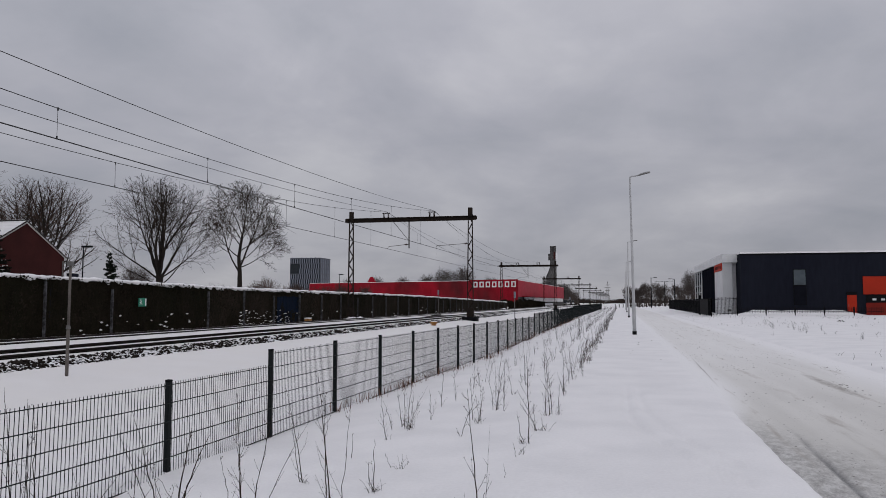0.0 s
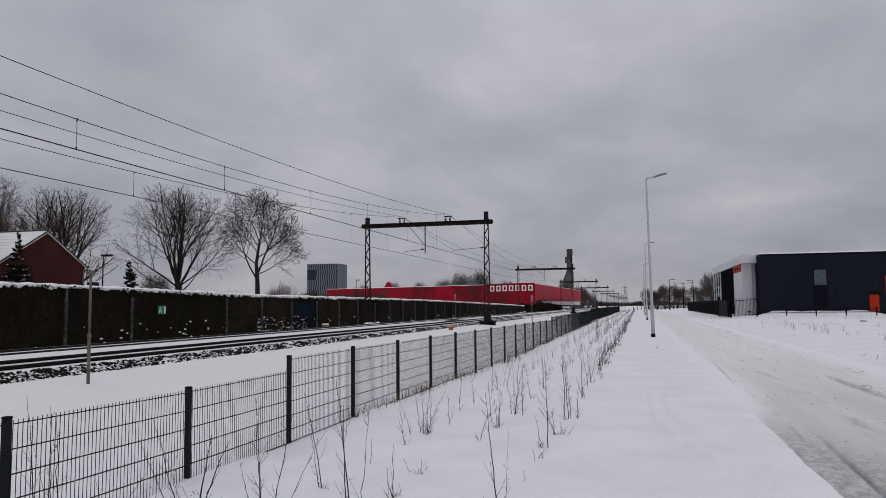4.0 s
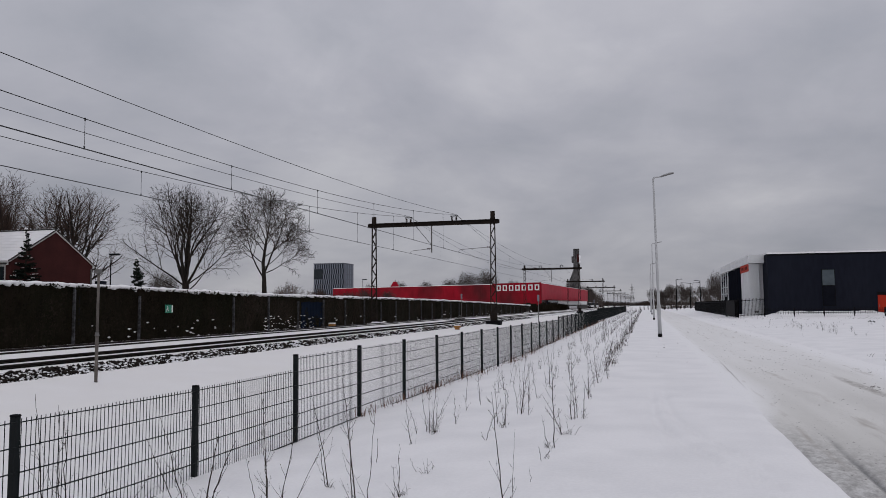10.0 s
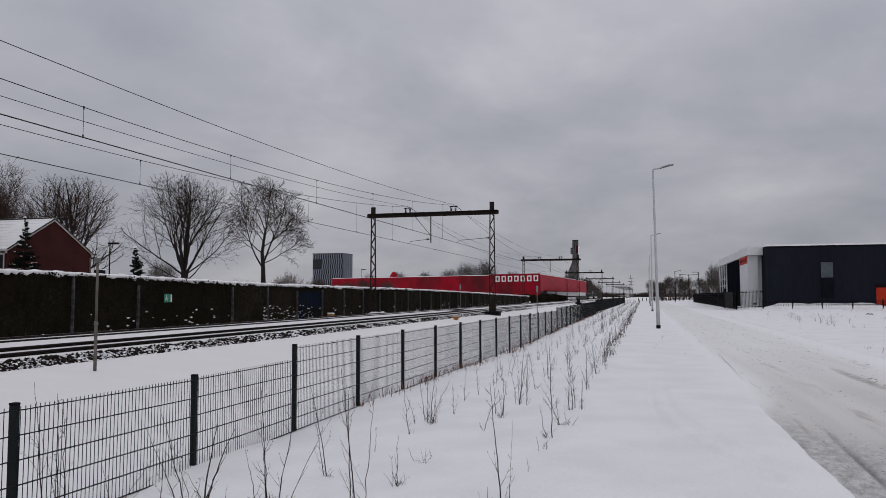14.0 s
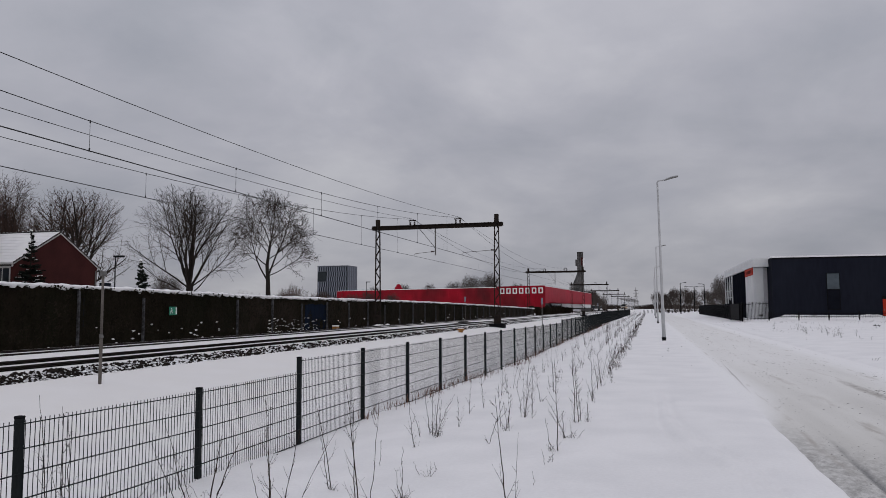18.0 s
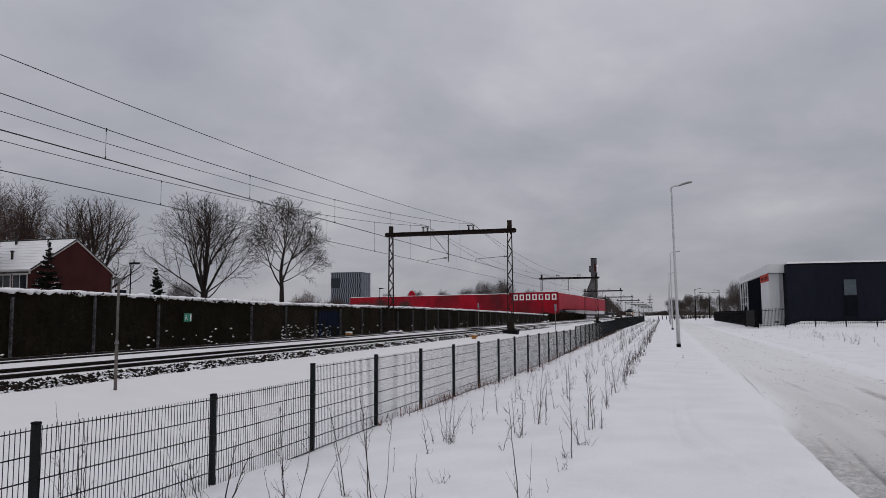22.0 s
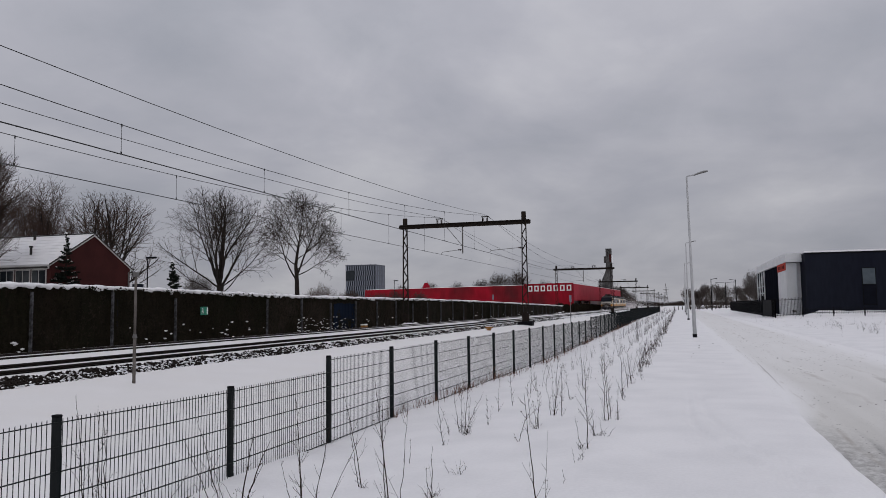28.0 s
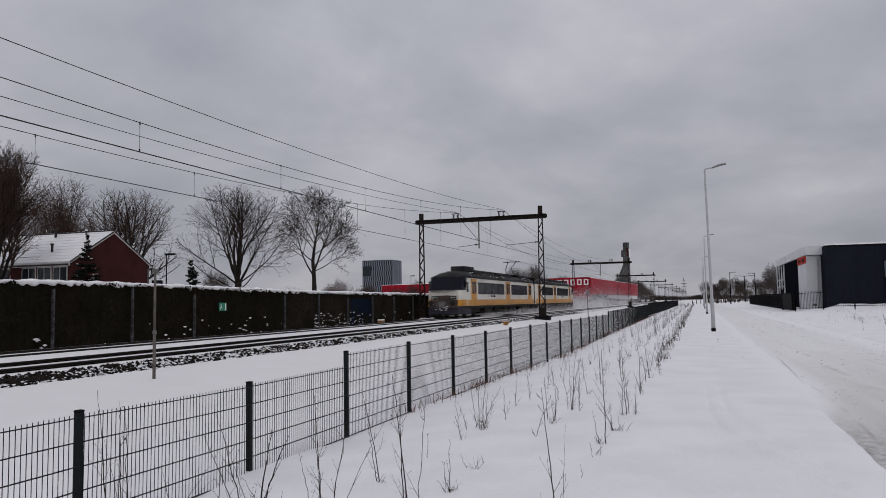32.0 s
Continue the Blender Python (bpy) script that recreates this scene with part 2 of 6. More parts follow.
M = dict(
    shoulder=shoulder_material(),
    snow=snow_material(),
    groundsnow=ground_material(),
    road=road_material(),
    fence=material("dark_green_black_coating", (0.008, 0.0105, 0.0115), 0.6, scale=3, other=(0.011, 0.0135, 0.0145), spec=0.12),
    rail=material("rusty_rail", (0.020, 0.015, 0.012), 0.8, 0.0, spec=0.2, other=(0.012, 0.010, 0.009), scale=4, bump=0.3),
    railhead=material("worn_railhead", (0.22, 0.21, 0.20), 0.35, 0.8, scale=5),
    ballast=material("ballast_stone", (0.023, 0.017, 0.014), 0.9, spec=0.1, other=(0.011, 0.009, 0.008), scale=30, fine=90, bump=0.6, vary=0.3),
    mast=material("weathered_mast_steel", (0.017, 0.014, 0.013), 0.9, 0.0, other=(0.027, 0.020, 0.016), spec=0.05, scale=3, bump=0.2),
    concrete=material("weathered_concrete", (0.15, 0.145, 0.145), 0.9, spec=0.1, other=(0.05, 0.049, 0.048), scale=2.5, bump=0.3),
    darkblock=material("dark_footing", (0.03, 0.027, 0.025), 0.85, bump=0.4, scale=5),
    wire=material("copper_wire", (0.02, 0.021, 0.022), 0.6, 0.3),
    insul=material("brown_insulator", (0.05, 0.03, 0.025), 0.3),
    steel=material("galvanised_steel", (0.14, 0.135, 0.13), 0.7, 0.1, other=(0.09, 0.086, 0.083), scale=8),
    lamp=material("pale_lamp_paint", (0.82, 0.825, 0.835), 0.4, 0.0, other=(0.74, 0.745, 0.755), scale=1.5, bump=0.05),
    column=material("grey_lamp_column_paint", (0.44, 0.443, 0.452), 0.5, 0.0, other=(0.35, 0.353, 0.36), scale=1.5, bump=0.05),
    stainedpost=material("stained_concrete_post", (0.085, 0.085, 0.092), 0.9, spec=0.1, other=(0.014, 0.013, 0.012), scale=3.2, fine=14, vary=0.5, bump=0.4),
    browntwig=material("red_brown_twigs", (0.058, 0.036, 0.029), 0.9, spec=0.1, other=(0.034, 0.023, 0.019), scale=1.5),
    black=material("black_paint", (0.008, 0.008, 0.0095), 0.8, spec=0.08),
    ivy=material("ivy_leaf", (0.0092, 0.0090, 0.0045), 0.9, other=(0.0128, 0.0092, 0.0060), spec=0.08, scale=0.45, vary=0.35, fine=5, stretch=(1, 1, 0.35)),
    ivyback=material("ivy_wall_core", (0.0105, 0.0088, 0.0052), 0.9, spec=0.05, other=(0.022, 0.0165, 0.0125), scale=0.6, fine=9, bump=1.0, vary=0.5),
    bark=material("winter_bark", (0.027, 0.022, 0.019), 0.9, spec=0.1, other=(0.018, 0.015, 0.013), scale=5, bump=0.5),
    twig=material("bare_twigs", (0.036, 0.027, 0.022), 0.9, spec=0.1, other=(0.024, 0.019, 0.017), scale=2),
    # distance haze put into the colour: twigs paler than those near by
    hazetwig=material("hazy_far_twigs", (0.076, 0.062, 0.056), 0.9, spec=0.1, other=(0.054, 0.044, 0.040), scale=0.6),
    weed=material("dry_weed_stem", (0.046, 0.035, 0.028), 0.9, spec=0.1, other=(0.026, 0.020, 0.017), scale=9),
    needles=material("conifer_needles", (0.009, 0.013, 0.009), 0.8, spec=0.1, other=(0.006, 0.009, 0.007), scale=6),
    redbrick=material("red_brick", (0.054, 0.0175, 0.0165), 0.95, spec=0.05, other=(0.040, 0.0140, 0.0135), scale=0.8, fine=25, vary=0.15, bump=0.2),
    white=material("white_paint", (0.74, 0.74, 0.73), 0.5, other=(0.66, 0.66, 0.65), scale=1.2),
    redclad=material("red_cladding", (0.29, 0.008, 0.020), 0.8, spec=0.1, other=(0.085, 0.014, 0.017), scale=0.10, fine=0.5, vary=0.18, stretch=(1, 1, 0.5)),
    # paler, pinker red for the store's side wall
    pinkred=material("pinkish_red_cladding", (0.38, 0.032, 0.052), 0.8, spec=0.15, other=(0.33, 0.04, 0.055), scale=0.05, fine=0.6),
    officegrey=material("office_panel", (0.085, 0.092, 0.115), 0.5, other=(0.07, 0.078, 0.098), scale=0.3),
    officelight=material("office_light_strip", (0.20, 0.22, 0.275), 0.45, scale=0.3),
    darkclad=material("anthracite_cladding", (0.0150, 0.0168, 0.0250), 0.9, spec=0.04, other=(0.0115, 0.0130, 0.0205), scale=0.25, fine=3.0, stretch=(1, 1, 0.2)),
    whiteclad=material("white_panel", (0.66, 0.67, 0.68), 0.5, other=(0.58, 0.59, 0.60), scale=0.4),
    orange=material("orange_red_paint", (0.40, 0.028, 0.011), 0.7, spec=0.15, other=(0.35, 0.025, 0.010), scale=0.6),
    glass=glass("dark_glass"),
    green=material("green_sign", (0.0, 0.20, 0.115), 0.4, scale=3),
    blue=material("blue_boards", (0.006, 0.011, 0.024), 0.9, spec=0.05, scale=1),
    yellow=material("yellow_box_paint", (0.30, 0.13, 0.025), 0.7, other=(0.16, 0.075, 0.02), scale=4),
    tower=material("tower_grey", (0.115, 0.11, 0.108), 0.8, 0.0, other=(0.035, 0.033, 0.034), scale=0.55, fine=2.5, vary=0.4, spec=0.1, stretch=(1, 1, 0.5)),
    tinted=material("tinted_glass_front", (0.010, 0.011, 0.016), 0.9, spec=0.0, scale=0.8),
)


# ---- mesh building ----
class Build:
    """Collects vertices and faces for one mesh."""

    def __init__(self):
        self.v, self.f = [], []

    def quadbox(self, a, b, w, h, up=(0, 0, 1)):
        """A bar of section w x h from a to b."""
        a, b = Vector(a), Vector(b)
        d = (b - a).normalized()
        up = Vector(up)
        if abs(d.dot(up)) > 0.98:
            up = Vector((1, 0, 0))
        s = d.cross(up).normalized() * (w / 2)
        u = s.cross(d).normalized() * (h / 2)
        n = len(self.v)
        for p in (a, b):
            self.v += [p - s - u, p + s - u, p + s + u, p - s + u]
        self.f += [(n, n + 1, n + 2, n + 3), (n + 7, n + 6, n + 5, n + 4)]
        self.f += [(n + i, n + 4 + i, n + 4 + (i + 1) % 4, n + (i + 1) % 4) for i in range(4)]
        return self

    def box(self, x0, y0, z0, x1, y1, z1, bevel=0.0):
        if bevel <= 0:
            n = len(self.v)
            self.v += [Vector(p) for p in ((x0, y0, z0), (x1, y0, z0), (x1, y1, z0), (x0, y1, z0), (x0, y0, z1), (x1, y0, z1), (x1, y1, z1), (x0, y1, z1))]
            self.f += [(n + 3, n + 2, n + 1, n), (n + 4, n + 5, n + 6, n + 7), (n, n + 1, n + 5, n + 4), (n + 1, n + 2, n + 6, n + 5), (n + 2, n + 3, n + 7, n + 6), (n + 3, n, n + 4, n + 7)]
            return self
        b = bevel
        rings = []
        for z, k in ((z0, b), (z0 + b, 0), (z1 - b, 0), (z1, b)):
            rings.append([(x0 + b, y0 + k, z), (x1 - b, y0 + k, z), (x1 - k, y0 + b, z), (x1 - k, y1 - b, z), (x1 - b, y1 - k, z), (x0 + b, y1 - k, z), (x0 + k, y1 - b, z), (x0 + k, y0 + b, z)])
        return self.loft(rings)

    def loft(self, rings, caps=True, closed=True):
        n, k = len(self.v), len(rings[0])
        for r in rings:
            self.v += [Vector(p) for p in r]
        for i in range(len(rings) - 1):
            for j in range(k if closed else k - 1):
                a, b = n + i * k + j, n + i * k + (j + 1) % k
                self.f.append((a, b, b + k, a + k))
        if caps:
            self.f.append(tuple(range(n + k - 1, n - 1, -1)))
            self.f.append(tuple(n + (len(rings) - 1) * k + j for j in range(k)))
        return self

    def tube(self, pts, radii, sides=5, caps=True):
        pts = [Vector(p) for p in pts]
        rings = []
        for i, p in enumerate(pts):
            d = (pts[min(i + 1, len(pts) - 1)] - pts[max(i - 1, 0)])
            d = d.normalized() if d.length > 1e-9 else Vector((0, 0, 1))
            s = d.cross(Vector((0.13, 0.31, 1.0)) if abs(d.z) < 0.95 else Vector((1, 0.2, 0))).normalized()
            u = s.cross(d)
            r = radii[i] if hasattr(radii, "__len__") else radii
            rings.append([p + (s * math.cos(2 * math.pi * k / sides) + u * math.sin(2 * math.pi * k / sides)) * r for k in range(sides)])
        return self.loft(rings, caps)

    def grid(self, xs, ys, z):
        n = len(self.v)
        self.v += [(x, y, z(x, y)) for y in ys for x in xs]
        k = len(xs)
        self.f += [(n + j * k + i, n + j * k + i + 1, n + (j + 1) * k + i + 1, n + (j + 1) * k + i) for j in range(len(ys) - 1) for i in range(k - 1)]
        return self

    def mesh(self, name, mat, smooth=False):
        me = bpy.data.meshes.new(name)
        me.from_pydata([tuple(p) for p in self.v], [], self.f)
        me.materials.append(mat)
        if smooth:
            me.polygons.foreach_set("use_smooth", [True] * len(me.polygons))
        me.update()
        return me


def part(name, build, mat, parent=None, label="", at=(0, 0, 0), smooth=False):
    """Links a build (or a finished mesh) as one object under a thing."""
    me = build if isinstance(build, bpy.types.Mesh) else build.mesh(name, mat, smooth)
    ob = new(name, me)
    ob.location = at
    ob.parent = parent
    if label:
        ob["label"] = label
    return ob


def thing(name, at, label, category, group="", turn=0.0):
    ob = new(name)
    ob.empty_display_size = 0.1
    ob.location = at
    ob.rotation_euler[2] = radians(turn)
    return tagged(ob, label, category, group)


def lerp_table(table, y):
    for (a, va), (b, vb) in zip(table, table[1:]):
        if y <= b:
            return va + (vb - va) * max(0.0, min(1.0, (y - a) / (b - a)))
    return table[-1][1]


# ---- the lie of the land ----
TRACKS = (-14.4, -18.4)
RAIL_Z = 0.415
FENCE_FOOT = [(-10, -0.40), (5, -0.35), (7.4, -0.26), (10, -0.29), (17.5, -0.31), (22, -0.40), (28, -0.46), (40, -0.34), (51, -0.29), (83, -0.12), (130, 0.05), (200, 0.05)]


def bumps(x, y, s, a):
    return a * noise.noise(Vector((x * s, y * s, 3.7)))


def land(x, y):
    foot = lerp_table(FENCE_FOOT, y)
    soft = min(1.0, max(0.0, (y - 11.5) / 4.0))
    wob = (1 + 0.4 * soft) * 0.035 * noise.noise(Vector((0.5, y * 0.6, 9.1))) + 0.018 * noise.noise(Vector((0.5, y * 2.9, 4.1)))
    table = [(-3000, 0.1), (-60, 0.12), (-26, 0.08), (-22.8, -0.04), (-20.7, -0.02), (-19.85, 0.27), (-19.55, 0.335), (-17.0, 0.37), (-16.3, 0.325), (-12.8, 0.32), (-12.3, 0.195), (-11.3, 0.14), (-9.5, 0.02), (-6.5, foot + 0.02), (-4.4, foot), (-2.6, foot * 0.45), (-1.0, 0.0),
             (ROAD_L - 0.12 + wob, 0.0), (ROAD_L + 0.03 + 0.15 * soft + wob, -0.03), (ROAD_L + 0.15 + 0.25 * soft + wob, -0.14), (ROAD_R + wob, -0.14), (ROAD_R + 0.4 + wob, 0.0), (9, 0.03), (12, 0.10 + 0.10 * min(1, max(0, (y - 20) / 50))), (3000, 0.22)]
    z = lerp_table(table, x)
    if -12 < x < ROAD_L - 0.3 or ROAD_R + 0.6 < x < 40:
        trod = 1.0 - 0.85 * min(1.0, max(0.0, (x + 0.9) / 0.6)) if x < ROAD_L else 1.0
        z += trod * (bumps(x, y, 0.35, 0.05) + bumps(x, y, 1.3, 0.017) + bumps(x, y, 4.2, 0.007)) + bumps(x, y, 9.0, 0.0025)
    if 0 < x < 1.2 and 7 < y < 16:
        for x0, y0, k in ((0.31, 13.0, 0.036), (0.08, 12.0, 0.050)):
            c = x0 + k * max(0, y0 - y) ** 2
            z -= 0.05 * math.exp(-((x - c) / 0.06) ** 2) * min(1, max(0, (16 - y) / 3))
    if -60 < x < -23 or x > 40:
        z += bumps(x, y, 0.05, 0.15)
    return z


def steps(*spans):
    out = []
    for a, b, d in spans:
        k = max(1, round((b - a) / d))
        out += [a + (b - a) * i / k for i in range(k)]
    return out + [spans[-1][1]]


gx = steps((-3000, -100, 400), (-100, -24, 8), (-24, -14, 0.35), (-14, -11.5, 0.1), (-11.5, -6, 0.35), (-6, 0, 0.14), (0, 1.2, 0.055), (1.2, 1.5, 0.06), (1.5, 1.9, 0.04), (1.9, 2.0, 0.1), (2.0, 5.6, 0.9), (5.6, 6.6, 0.12), (6.6, 14, 0.35), (14, 40, 1.5), (40, 100, 10), (100, 3000, 400))
gy = steps((-400, -10, 60), (-10, 3, 0.6), (3, 16, 0.13), (16, 30, 0.3), (30, 60, 0.8), (60, 140, 3), (140, 300, 10), (300, 4000, 300))
tagged(part("ground", Build().grid(gx, gy, land), M["groundsnow"], smooth=True), "snow-covered flat land with drifts along fence and road", "ground", kind="structure")

rx = steps((ROAD_L - 0.3, 1.95, 0.10), (1.95, 2.3, 0.04), (2.3, ROAD_R + 0.5, 0.14))
ry = steps((-30, 3, 1.5), (3, 24, 0.18), (24, 60, 0.6), (60, 235, 4))


def road_z(x, y):
    rut = sum(math.exp(-((x + 0.25 * noise.noise(Vector((1.5, y * 0.12, 0))) - c) / 0.22) ** 2) for c in (3.05, 4.75))
    rut += 2.2 * math.exp(-((x - 1.80 - 0.036 * y) / 0.04) ** 2) * min(1, max(0, (10.8 - y) / 2))
    soft_edge = 0.045 * min(1, max(0, (2.4 - x) / 0.7)) * min(1, max(0, (y - 11) / 4))
    return -0.052 + soft_edge - 0.014 * rut + bumps(x, y, 1.1, 0.008) + bumps(x, y, 5.0, 0.007)


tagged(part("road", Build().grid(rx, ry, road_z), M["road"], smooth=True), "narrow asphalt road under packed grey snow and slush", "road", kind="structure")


# ---- wire mesh fence along the verge ----
def fence_top(y):
    if y < 8.6:
        return lerp_table([(5.2, 0.775), (7.4, 0.748), (8.6, 0.755)], y)
    if y < 41:
        return lerp_table([(9, 0.938), (14, 0.925), (20, 0.90), (28, 0.88), (41, 0.82)], y)
    if y < 74:
        return lerp_table([(41, 0.98), (55, 1.04), (74, 1.10)], y)
    return lerp_table([(74, 1.27), (160, 1.22), (400, 1.2)], y)


def fence_bend(y):
    """The fence runs slowly nearer to the road farther on."""
    return 0.0055 * max(0.0, y - 12.0)


CROSS = [(dx, z) for z in (0.0, -0.2, -0.4, -0.6, -0.8, -1.0, -1.18) for dx in (-0.006, 0.006)]


def cross_rod(b, dx, z):
    return b.quadbox((dx, 0.0, z), (dx, 2.46, z), 0.007, 0.007)


def upright_rod(b, y, w=0.0048):
    return b.quadbox((0, y, -1.20), (0, y, 0.03), w, w)


def fence_post():
    return Build().box(-0.03, -0.03, -1.5, 0.03, 0.03, 0.0, 0.006).mesh("post", M["fence"])


fence = thing("mesh_fence", (FENCE_X, 0, 0), "low black steel mesh fence with square posts standing in snow", "fence")
post_mesh = fence_post()
cross_mesh = cross_rod(Build(), 0.0, 0.0).mesh("cross_rod", M["fence"])
weave = Build()
for dx, z in CROSS:
    cross_rod(weave, dx, z)
weave_mesh = weave.mesh("panel", M["fence"])
rod_mesh = upright_rod(Build(), 0.0).mesh("rod", M["fence"])
slim_rod_mesh = upright_rod(Build(), 0.0, 0.0036).mesh("rod", M["fence"])
rods = Build()
for i in range(49):
    upright_rod(rods, 0.008 + i * 0.0508, 0.0038)
rods_mesh = rods.mesh("rod_field", M["fence"])
cap_mesh = Build().box(-0.034, -0.034, -0.004, 0.034, 0.034, 0.018, 0.008).mesh("cap", M["black"])
for k in range(-3, 66):
    y = 4.98 + 2.5 * k - 0.02
    z = (fence_top(y) if k <= 1 else max(fence_top(y), fence_top(y - 2.0))) + 0.005
    post = part("post", post_mesh, None, fence, at=(fence_bend(y), y, z))
    part("cap", cap_mesh, None, post, at=(0, 0, 0))
    near = -1 <= k < 5
    pan = part("panel", cross_mesh if near else weave_mesh, None, fence, at=(fence_bend(y) + 0.034, y + 0.02, fence_top(y + 0.6) - 0.035))
    pan.rotation_euler[2] = -math.atan(0.0055) if y > 12 else 0.0
    if k == 0:
        pan.rotation_euler[0] = math.atan2(-0.024, 2.46)
    if near:
        for dx, z in CROSS[1:]:
            part("cross_rod", cross_mesh, None, pan, at=(dx + 0.006, 0, z))
        for i in range(49):
            part("rod", rod_mesh if k < 2 else slim_rod_mesh, None, pan, at=(0, 0.008 + i * 0.0508, 0))
    else:
        tagged(pan, kind="stuff")
        tagged(part("rod_field", rods_mesh, None, pan), kind="stuff")

# ---- dead grass at the fence foot ----
rng = random.Random(12)
straw = Build()
for i in range(2600):
    y = 12.3 + 72 * rng.random() ** 1.3
    if noise.noise(Vector((2.0, y * 0.5, 0))) + 0.25 < rng.random() * 0.9 - 0.1:
        continue
    x = FENCE_X + fence_bend(y) + rng.gauss(0.06, 0.10)
    z = land(x, y)
    h = rng.uniform(0.06, 0.22) * (1.9 if noise.noise(Vector((7.0, y * 0.9, 0))) > 0.15 else 1.0)
    a = rng.random() * 6.28
    straw.tube([(x, y, z - 0.03), (x + 0.03 * math.cos(a), y + 0.03 * math.sin(a), z + h * 0.6), (x + 0.4 * h * math.cos(a), y + 0.4 * h * math.sin(a), z + h)], [0.005, 0.004, 0.002], 3, caps=False)
tagged(part("dead_grass", straw, material("dead_grass", (0.21, 0.115, 0.08), 0.9, spec=0.1, other=(0.10, 0.05, 0.036), scale=3)), "straw-brown dead grass along the fence foot", "grass", kind="stuff")

# ---- railway ----
bed = Build()
bed_rows = steps((-30, 5, 4), (5, 70, 0.6), (70, 400, 6), (400, 1400, 100))


def bed_z(x, y):
    return lerp_table([(-13.5, 0.22), (-12.9, 0.30), (-12.75, 0.325), (-12.34, 0.225), (-12.2, 0.15), (-12.1, 0.09)], x) + bumps(x, y, 5, 0.025)


tagged(part("ballast_shoulder", bed.grid(steps((-12.90, -12.15, 0.10)), bed_rows, bed_z), M["shoulder"], smooth=False), "dark stone ballast shoulder with patches of snow", "ballast", kind="structure")
rng = random.Random(4)
stones, tufts = Build(), Build()


def pebble(b, x, y, z, r, rnd, flat_=1.0):
    n = len(b.v)
    a = rnd.random() * 3
    pts = []
    for k in range(5):
        q = r * rnd.uniform(0.7, 1.2)
        pts.append((x + q * math.cos(a + k * 1.2566), y + q * math.sin(a + k * 1.2566), z + r * rnd.uniform(-0.1, 0.35) * flat_))
    b.v += pts + [(x, y, z + r * rnd.uniform(0.6, 1.0) * flat_), (x, y, z - r * 0.5)]
    for k in range(5):
        b.f += [(n + k, n + (k + 1) % 5, n + 5), (n + (k + 1) % 5, n + k, n + 6)]


for i in range(12000):
    y = 8 + 75 * rng.random() ** 1.5
    x = rng.uniform(-12.80, -12.22)
    if noise.noise(Vector((x * 2.2, y * 1.5, 3))) + rng.uniform(-0.5, 0.5) > 0:
        pebble(stones, x, y, bed_z(x, y) + 0.015, rng.uniform(0.024, 0.058), rng)
for i in range(5200):
    y = 8 + 150 * rng.random() ** 1.5
    x = -12.15 - 0.72 * rng.random()
    if noise.noise(Vector((x * 1.8, y * 1.2, 0))) + rng.uniform(-0.3, 0.3) > -0.05 or x > -12.22:
        pebble(tufts, x, y, bed_z(x, y) + 0.035, rng.uniform(0.02, 0.055), rng, 0.6)
tagged(part("ballast_stones", stones, M["ballast"]), "loose dark brown ballast stones beside the rails", "ballast stones", kind="stuff")
tagged(part("snow_patches", tufts, M["snow"]), "clumps of snow caught between ballast stones", "snow", kind="stuff")


def rail_mesh(name):
    """Flat-bottomed rail, its foot in the snow."""
    prof = [(-0.07, 0), (0.07, 0), (0.07, 0.012), (0.012, 0.03), (0.010, 0.11), (0.036, 0.122), (0.036, 0.152), (-0.036, 0.152), (-0.036, 0.122), (-0.010, 0.11), (-0.012, 0.03), (-0.07, 0.012)]
    return Build().loft([[(x, y, z) for x, z in prof] for y in (-30, 1400)]).mesh(name, M["rail"])


rail_me = rail_mesh("rail")
head_me = Build().box(-0.028, -30, 0.152, 0.028, 1400, 0.1555).mesh("railhead", M["railhead"])
# narrow dark strip on both sides of a rail
strip_me = Build().grid([-0.085, -0.03, 0.03, 0.085], steps((-30, 70, 0.7), (70, 1400, 60)), lambda x, y: 0.018 if abs(x) < 0.05 else 0.012 + 0.012 * noise.noise(Vector((x * 20, y * 3, 0)))).mesh("rail_gap", M["ballast"])
for x in TRACKS:
    tr = thing("railway_track", (x, 0, RAIL_Z - 0.152), "railway track with rusty rails rising from the snow", "railway track", "tracks of the line")
    for s in (-0.753, 0.753):
        rl = part("rail", rail_me, None, tr, at=(s, 0, 0))
        part("railhead", head_me, None, rl, "worn bright top of the rail")
        if x == TRACKS[0]:
            part("rail_gap", strip_me, None, rl, "dark strip along the rail", at=(0, 0, 0.075))

PORTALS = [57.4 + 79.5 * k for k in range(-1, 11)]
MAST_R, MAST_L = -11.5, -21.5


def lattice_mast(z0, z1):
    """Two channels that taper together, laced by diagonals on both faces."""
    b = Build()
    w = lambda z: 0.24 - 0.09 * (z - z0) / (z1 - z0)
    top = z1 - 0.55
    for sy in (-1, 1):
        b.quadbox((0, sy * w(z0), z0), (0, sy * w(top), top), 0.17, 0.055, (0, 1, 0))
    n = 13
    for i in range(n):
        za, zb = z0 + 0.25 + (top - z0 - 0.3) * i / n, z0 + 0.25 + (top - z0 - 0.3) * (i + 1) / n
        s = 1 if i % 2 else -1
        for sx in (-0.07, 0.07):
            b.quadbox((sx, s * w(za), za), (sx, -s * w(zb), zb), 0.012, 0.055)
    b.box(-0.11, -0.17, top - 0.1, 0.11, 0.17, z1, 0.02)
    b.box(-0.15, -0.27, z0 - 0.15, 0.15, 0.27, z0 + 1.0, 0.02)
    return b


